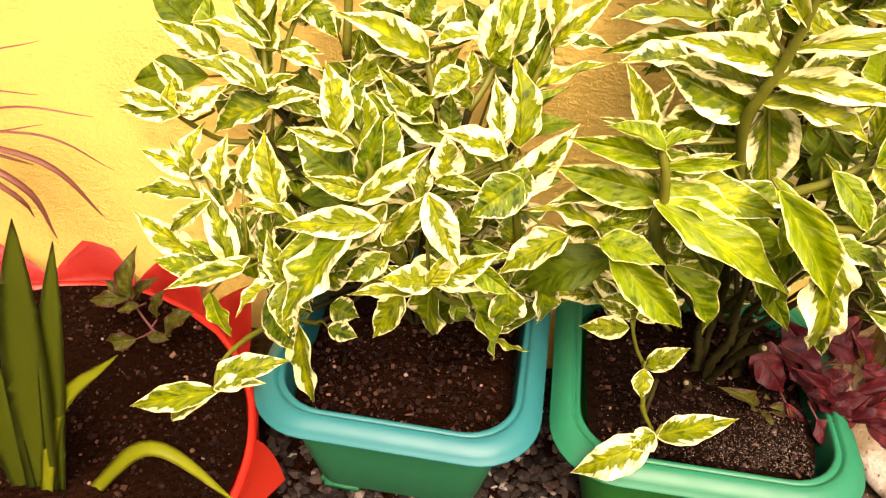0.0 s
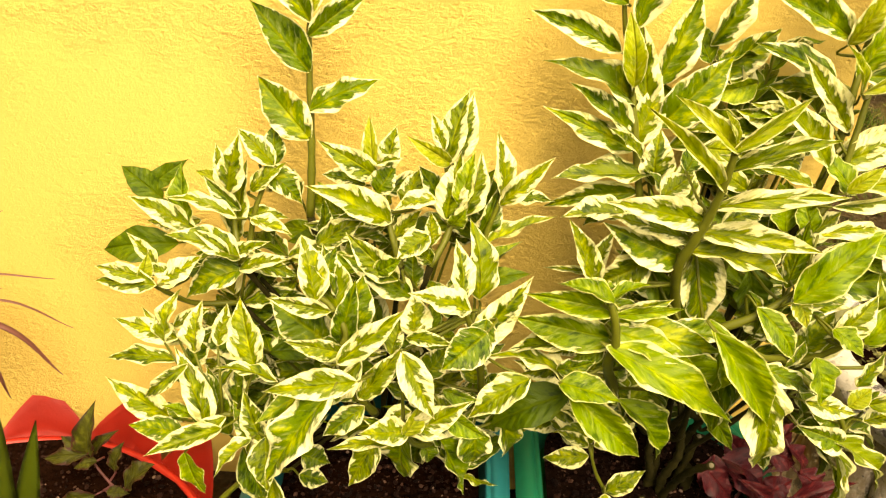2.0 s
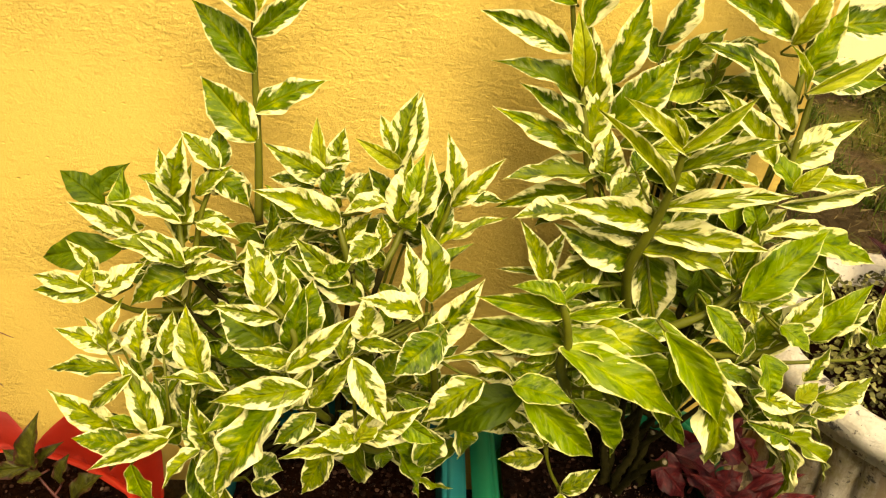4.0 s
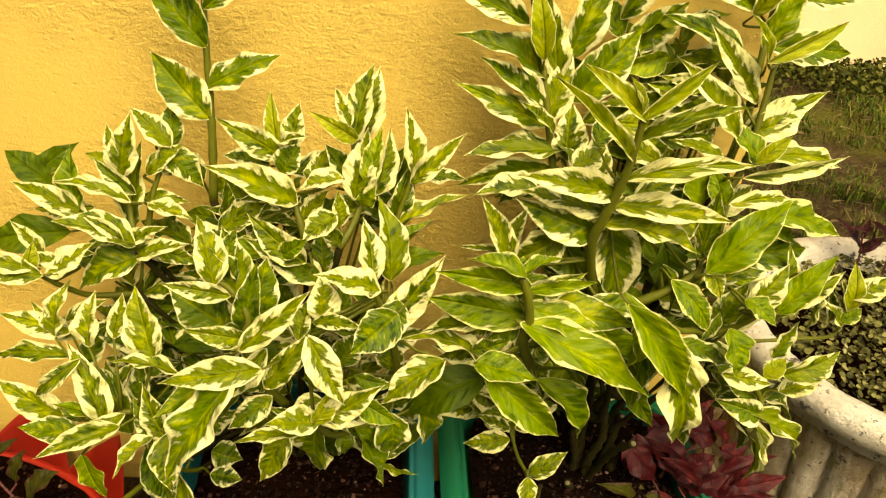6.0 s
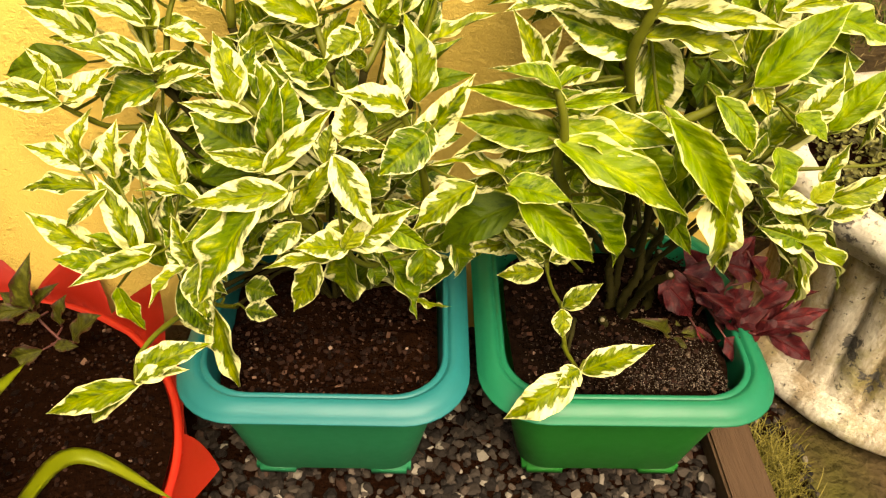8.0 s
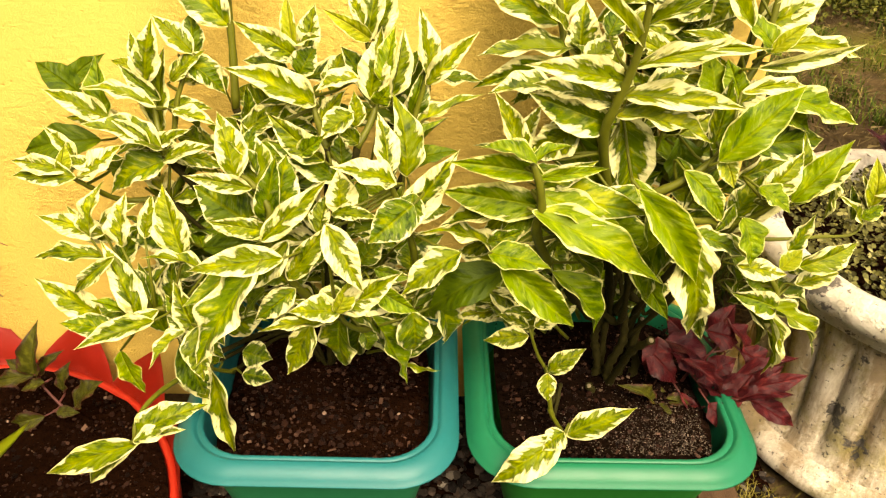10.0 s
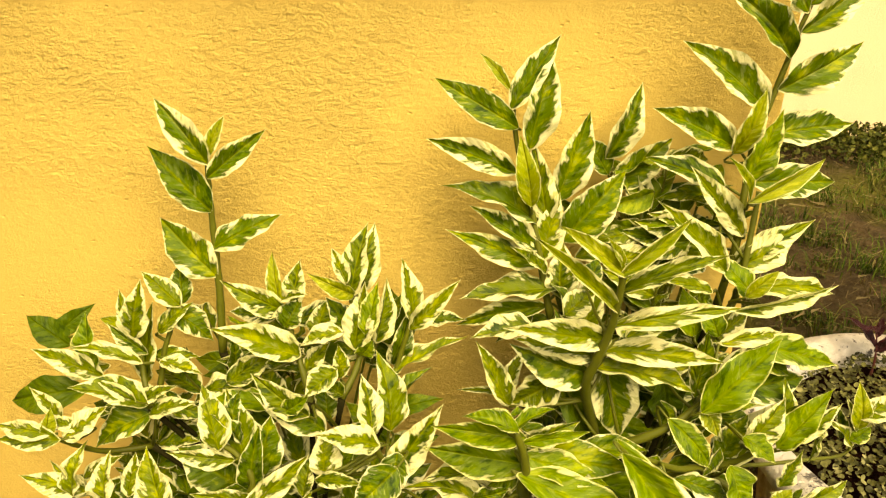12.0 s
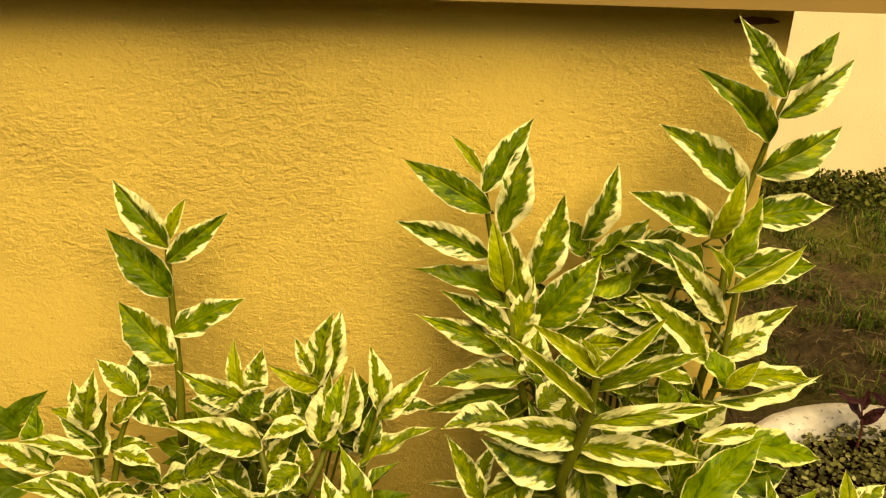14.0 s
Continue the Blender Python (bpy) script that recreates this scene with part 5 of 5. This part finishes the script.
for pts in (
    [(0.383, 0.597, 0.352), (0.372, 0.625, 0.31), (0.372, 0.665, 0.24), (0.368, 0.70, 0.16)],
    [(0.335, 0.660, 0.215), (0.350, 0.676, 0.185), (0.372, 0.690, 0.165)],
    [(0.352, 0.700, 0.33), (0.358, 0.705, 0.24), (0.362, 0.705, 0.16)],
    [(0.400, 0.690, 0.31), (0.392, 0.700, 0.23), (0.380, 0.705, 0.16)],
):
    pruned_stub(shrub_b, pts, 0.0040)


# ---------------------------------------------------------------- strap-leaved plants in the tyre
strap_plant = thing("strap_plant", (-0.46, 0.455, 0.078), "grassy plant with long bright green strap leaves", "plant")
cordyline = thing("cordyline", (-0.78, 0.74, 0.0), "thin arching rust-red leaves beside the wall", "plant")


def strap_leaf(plant, base, mid, tip, width, material=STRAP_GREEN):
    """A long channelled blade that tapers to a point."""
    foot = plant.location
    base = Vector(base)
    base.z = max(base.z, 0.07)
    path = smooth_path([base, mid, tip], 9)
    n = len(path)
    bm = bmesh.new()
    rows = []
    for k, p in enumerate(path):
        s = k / (n - 1)
        ahead = (path[min(k + 1, n - 1)] - path[max(k - 1, 0)]).normalized()
        side = ahead.cross(Vector((0.1, -0.8, 0.5))).normalized()
        up = side.cross(ahead)
        w = width * 0.5 * (0.75 + 0.5 * s if s < 0.4 else 0.95 * (1 - ((s - 0.4) / 0.6) ** 2.2)) + 0.0004
        rows.append([bm.verts.new(p - foot + side * w * u + up * (0.28 * w * abs(u))) for u in (-1, -0.5, 0, 0.5, 1)])
    for a, b in zip(rows, rows[1:]):
        for k in range(4):
            bm.faces.new((a[k], a[k + 1], b[k + 1], b[k]))
    bmesh.ops.solidify(bm, geom=bm.faces[:], thickness=0.0008)
    part("blade", bm, STRAP_RUST if plant is cordyline else material, plant)


strap_leaf(strap_plant, (-0.466, 0.450, 0.070), (-0.413, 0.450, 0.326), (-0.373, 0.455, 0.522), 0.056, STRAP_DARK)
strap_leaf(strap_plant, (-0.450, 0.450, 0.070), (-0.383, 0.450, 0.332), (-0.339, 0.455, 0.500), 0.032, STRAP_DARK)
strap_leaf(strap_plant, (-0.492, 0.450, 0.070), (-0.478, 0.450, 0.196), (-0.462, 0.460, 0.317), 0.044, STRAP_DARK)
strap_leaf(strap_plant, (-0.462, 0.445, 0.070), (-0.400, 0.450, 0.250), (-0.304, 0.450, 0.358), 0.021)
strap_leaf(strap_plant, (-0.411, 0.460, 0.070), (-0.303, 0.460, 0.190), (-0.206, 0.455, 0.107), 0.021)
strap_leaf(strap_plant, (-0.525, 0.470, 0.070), (-0.500, 0.470, 0.244), (-0.480, 0.480, 0.413), 0.034, STRAP_DARK)
strap_leaf(cordyline, (-0.741, 0.760, 0.392), (-0.628, 0.765, 0.506), (-0.532, 0.785, 0.537), 0.0022)
strap_leaf(cordyline, (-0.741, 0.760, 0.392), (-0.637, 0.765, 0.462), (-0.558, 0.785, 0.458), 0.0022)
strap_leaf(cordyline, (-0.741, 0.760, 0.392), (-0.594, 0.765, 0.446), (-0.485, 0.785, 0.434), 0.0028)
strap_leaf(cordyline, (-0.741, 0.760, 0.392), (-0.642, 0.765, 0.401), (-0.563, 0.785, 0.413), 0.0025)
strap_leaf(cordyline, (-0.741, 0.760, 0.392), (-0.558, 0.765, 0.408), (-0.476, 0.785, 0.351), 0.003)
strap_leaf(cordyline, (-0.741, 0.760, 0.392), (-0.567, 0.765, 0.364), (-0.508, 0.785, 0.261), 0.0085)
strap_leaf(cordyline, (-0.741, 0.760, 0.392), (-0.610, 0.765, 0.318), (-0.598, 0.785, 0.208), 0.0105)
strap_leaf(cordyline, (-0.741, 0.760, 0.392), (-0.628, 0.765, 0.301), (-0.624, 0.785, 0.246), 0.008)
strap_leaf(cordyline, (-0.741, 0.760, 0.392), (-0.628, 0.765, 0.367), (-0.597, 0.785, 0.343), 0.004)
stalk = bmesh.new()
tube(stalk, [Vector((0, 0, -0.01)), Vector((0.0, 0.0, 0.20)), Vector((0.039, 0.020, 0.392))], 0.012, 0.006, 9)
part("cane", stalk, STEM_RED, cordyline)


# ---------------------------------------------------------------- loose ground matter
rng = np.random.default_rng(3)


def inside_square(x, y, c, h):
    return abs(x - c[0]) < h and abs(y - c[1]) < h


# near-black sheet under the gravel: shade in the gaps is put into its colour
soil_patch("gravel_bed", lambda a: 0.47 / max(abs(math.cos(a)), abs(math.sin(a))), (0.18, 0.39, -0.006), POT_SOIL, "dark soil sheet under the gravel, for shade between the stones", 0.004)
spots, sizes = [], []
while len(spots) < 6000:
    x, y = rng.uniform(-0.26, 0.66), rng.uniform(0.16, 0.86)
    if inside_square(x, y, POT_A, 0.088) or inside_square(x, y, POT_B, 0.088) or (Vector((x, y, 0)) - TYRE).length < 0.35 or 0.505 < x < 0.585:
        continue
    if (Vector((x, y, 0)) - URN).length < 0.265 or (x > 0.585 and rng.random() < 0.7):
        continue
    s = rng.uniform(0.004, 0.0115)
    spots.append((x, y, -0.008 + s * 0.6 * rng.random()))
    sizes.append(s)
scatter_stones("gravel", spots, sizes, STONE, "grey and brown gravel between the pots", "gravel", rng)


def litter(name, centre, reach, z, count, small, big, label, square, material=CHIP, front=False):
    at, size = [], []
    for _ in range(count):
        if square:
            x, y = rng.uniform(-reach, reach, 2)
            if front:
                x, y = reach - abs(rng.normal(0, 0.75)) * reach, -reach + abs(rng.normal(0, 0.42)) * reach
                if x < -reach or y > reach:
                    continue
        else:
            a, r = rng.uniform(0, 6.28), reach * rng.random() ** 0.5
            x, y = r * math.cos(a), r * math.sin(a)
        size.append(small + (big - small) * rng.random() ** 3)
        at.append((centre[0] + x, centre[1] + y, z + rng.uniform(0.0, 0.006)))
    scatter_stones(name, at, size, material, label, "soil bits", rng)


litter("soil_clods", POT_A, 0.134, SOIL_A, 1000, 0.0012, 0.0056, "dark crumbs of damp potting soil", True, CLOD)
litter("soil_clods", POT_B, 0.134, SOIL_B, 800, 0.0012, 0.0055, "dark crumbs of dry potting soil", True, CLOD)
litter("soil_clods", TYRE, 0.32, 0.080, 2600, 0.0012, 0.006, "dark crumbs of damp soil in the tyre", False, CLOD)
litter("soil_chips", POT_A, 0.130, SOIL_A + 0.001, 900, 0.0007, 0.0042, "reddish bark chips and grit on dark soil", True)
litter("soil_chips", POT_B, 0.130, SOIL_B + 0.001, 600, 0.0007, 0.0040, "bark chips and grit on sandy soil", True)
litter("sand_grains", POT_B, 0.128, SOIL_B + 0.003, 2600, 0.0005, 0.0012, "pale sand grains on the dry soil", True, SAND, True)
litter("soil_chips", TYRE, 0.32, 0.082, 2600, 0.0007, 0.0042, "crumbs and grit on the tyre soil", False)


def flakes(name, centre, reach, z, count, small, big, material, label):
    """Angular slivers of bark lying askew on the soil, thickest towards the open front."""
    verts, faces = [], []
    while len(verts) < 8 * count:
        x, y = rng.uniform(-reach, reach), -reach + 2 * reach * rng.random() ** 1.5
        long = small + (big - small) * rng.random() ** 2
        wide, thick = long * rng.uniform(0.3, 0.75), long * rng.uniform(0.12, 0.3)
        turn = np.array(Euler((rng.normal(0, 0.35), rng.normal(0, 0.35), rng.uniform(0, 6.28))).to_matrix())
        corners = np.array([(u, v, w) for w in (-1, 1) for u, v in ((-1, -1), (1, -1), (1, 1), (-1, 1))]) * rng.uniform(0.6, 1.15, (8, 3)) * (long, wide, thick)
        k = len(verts)
        verts += (corners @ turn.T + (centre[0] + x, centre[1] + y, z + rng.uniform(0.001, 0.007))).tolist()
        faces += [(k, k + 3, k + 2, k + 1), (k + 4, k + 5, k + 6, k + 7)] + [(k + e, k + (e + 1) % 4, k + 4 + (e + 1) % 4, k + 4 + e) for e in range(4)]
    stuff(name, verts, faces, material, label, "soil bits")


flakes("bark_flakes", POT_A, 0.128, SOIL_A, 230, 0.0014, 0.0052, BARK, "brown bark slivers lying on dark potting soil")
flakes("bark_flakes", POT_B, 0.126, SOIL_B, 150, 0.0014, 0.0045, BARK, "brown bark slivers lying on sandy soil")
flakes("bark_flakes", TYRE, 0.225, 0.080, 420, 0.0014, 0.0055, BARK, "brown bark slivers on the tyre soil")


def blades(name, places, heights, material, label, category, count=9, spread=0.012, width=0.0016):
    verts, faces = [], []
    for (x, y, z), h in zip(places, heights):
        for _ in range(count):
            a, lean = rng.uniform(0, 6.28), rng.uniform(0.15, 1.1)
            bx, by = x + rng.normal(0, spread), y + rng.normal(0, spread)
            dx, dy = math.cos(a) * lean, math.sin(a) * lean
            wx, wy = -math.sin(a) * width, math.cos(a) * width
            k = len(verts)
            hh = h * rng.uniform(0.5, 1.2)
            verts += [(bx - wx, by - wy, z), (bx + wx, by + wy, z), (bx + dx * hh * 0.4 + wx * 0.8, by + dy * hh * 0.4 + wy * 0.8, z + hh * 0.62),
                      (bx + dx * hh * 0.4 - wx * 0.8, by + dy * hh * 0.4 - wy * 0.8, z + hh * 0.62), (bx + dx * hh, by + dy * hh, z + hh * 0.8)]
            faces += [(k, k + 1, k + 2, k + 3), (k + 3, k + 2, k + 4)]
    return stuff(name, verts, faces, material, label, category)


places = []
while len(places) < 3400:
    x, y = rng.uniform(0.62, 4.2), rng.uniform(1.15, 3.1)
    if 0.7 * noise.noise(Vector((x * 3.1, y * 2.3, 4))) + 0.6 * noise.noise(Vector((x * 9, y * 9, 1))) < -0.12 + 0.4 * rng.random():
        continue
    places.append((x, y, -0.015))
blades("lawn_grass", places, rng.uniform(0.025, 0.075, len(places)), GRASS, "thin patchy tufts of dark green lawn grass", "grass", 11, 0.022, 0.0019)


def straw(name, count, label):
    """Dry stems lying on the ground."""
    verts, faces = [], []
    for _ in range(count):
        x, y, a = rng.uniform(0.62, 4.4), rng.uniform(1.0, 3.1), rng.uniform(0, 6.28)
        r, w, z = rng.uniform(0.02, 0.07), rng.uniform(0.0005, 0.0012), rng.uniform(0.004, 0.022)
        c, q = math.cos(a), math.sin(a)
        k = len(verts)
        verts += [(x - q * w, y + c * w, z), (x + q * w, y - c * w, z), (x + c * r + q * w, y + q * r - c * w, z + rng.uniform(-0.004, 0.014)), (x + c * r - q * w, y + q * r + c * w, z + rng.uniform(0, 0.01))]
        faces.append((k, k + 1, k + 2, k + 3))
    stuff(name, verts, faces, STRAW, label, "straw")


straw("dry_straw", 6500, "dry straw and dead grass stems on the earth")
places = [(0.612 + rng.normal(0, 0.018), 0.585 + rng.normal(0, 0.045), -0.012) for _ in range(190)]
blades("grass_tuft", places, rng.uniform(0.015, 0.040, 190), TUFT, "dry yellow-green grass tuft beside the urn", "grass", 9, 0.008, 0.0007)


def cover(name, places, sizes, material, label, category, sides=6, tilt=0.5):
    """Small rounded leaves, slightly cupped."""
    verts, faces = [], []
    for (x, y, z), s in zip(places, sizes):
        turn = np.array(Euler((rng.normal(0, tilt), rng.normal(0, tilt), rng.uniform(0, 6.28))).to_matrix())
        ring = np.array([[math.cos(2 * math.pi * k / sides), 0.8 * math.sin(2 * math.pi * k / sides), 0.22] for k in range(sides)] + [[0, 0, 0]]) * s
        k = len(verts)
        verts += (ring @ turn.T + (x, y, z)).tolist()
        faces += [(k + j, k + (j + 1) % sides, k + sides) for j in range(sides)]
    return stuff(name, verts, faces, material, label, category)


places = []
while len(places) < 15000:
    x, y = rng.uniform(0.6, 5.0), 3.12 + rng.normal(0, 0.10)
    if y > 3.365:
        continue
    places.append((x, y, 0.02 + 0.085 * rng.random() ** 0.7 * (1 - abs(y - 3.12) / 0.5) + 0.03 * noise.noise(Vector((x * 5, y * 5, 0)))))
cover("border_hedge", places, rng.uniform(0.006, 0.014, len(places)), COVER, "low dark green ground cover along the far wall", "ground cover", 5, 0.8)

places = []
while len(places) < 4200:
    a, r = rng.uniform(0, 6.28), 0.225 * rng.random() ** 0.5
    places.append((URN.x + r * math.cos(a), URN.y + r * math.sin(a), 0.338 + 0.022 * rng.random() + 0.012 * noise.noise(Vector((r * 20, a * 5, 0)))))
cover("urn_creeper", places, rng.uniform(0.0026, 0.0062, len(places)), COVER_PALE, "mat of tiny round green leaves filling the urn", "ground cover", 7, 0.45)

sprig_rng = random.Random(8)
for sx, sy, sh in ((-0.005, 0.195, 0.085), (0.04, 0.185, 0.125), (0.105, 0.175, 0.11), (0.14, 0.14, 0.07)):
    sp = plant_at("maroon_sprig", (URN.x + sx, URN.y + sy, 0.335), "thin maroon sprig growing out of the urn", "plant", "maroon sprigs", fresh=0)
    top = Vector((URN.x + sx + sprig_rng.uniform(-0.02, 0.02), URN.y + sy, 0.335 + sh))
    base = Vector((URN.x + sx, URN.y + sy, 0.33))
    tags = []
    for k in range(5):
        f = 0.60 + 0.40 * k / 4
        at = base.lerp(top, f)
        a = k * 2.4 + sprig_rng.uniform(-0.3, 0.3)
        end = at + Vector((math.cos(a), math.sin(a), sprig_rng.uniform(0.3, 1.6))).normalized() * sprig_rng.uniform(0.035, 0.065)
        tags.append((tuple(at), tuple(end), 0.34, "m"))
    shoot(sp, [tuple(top), tuple(base.lerp(top, 0.5) + Vector((0.004, 0, 0))), tuple(base)], tags, 0.0022)
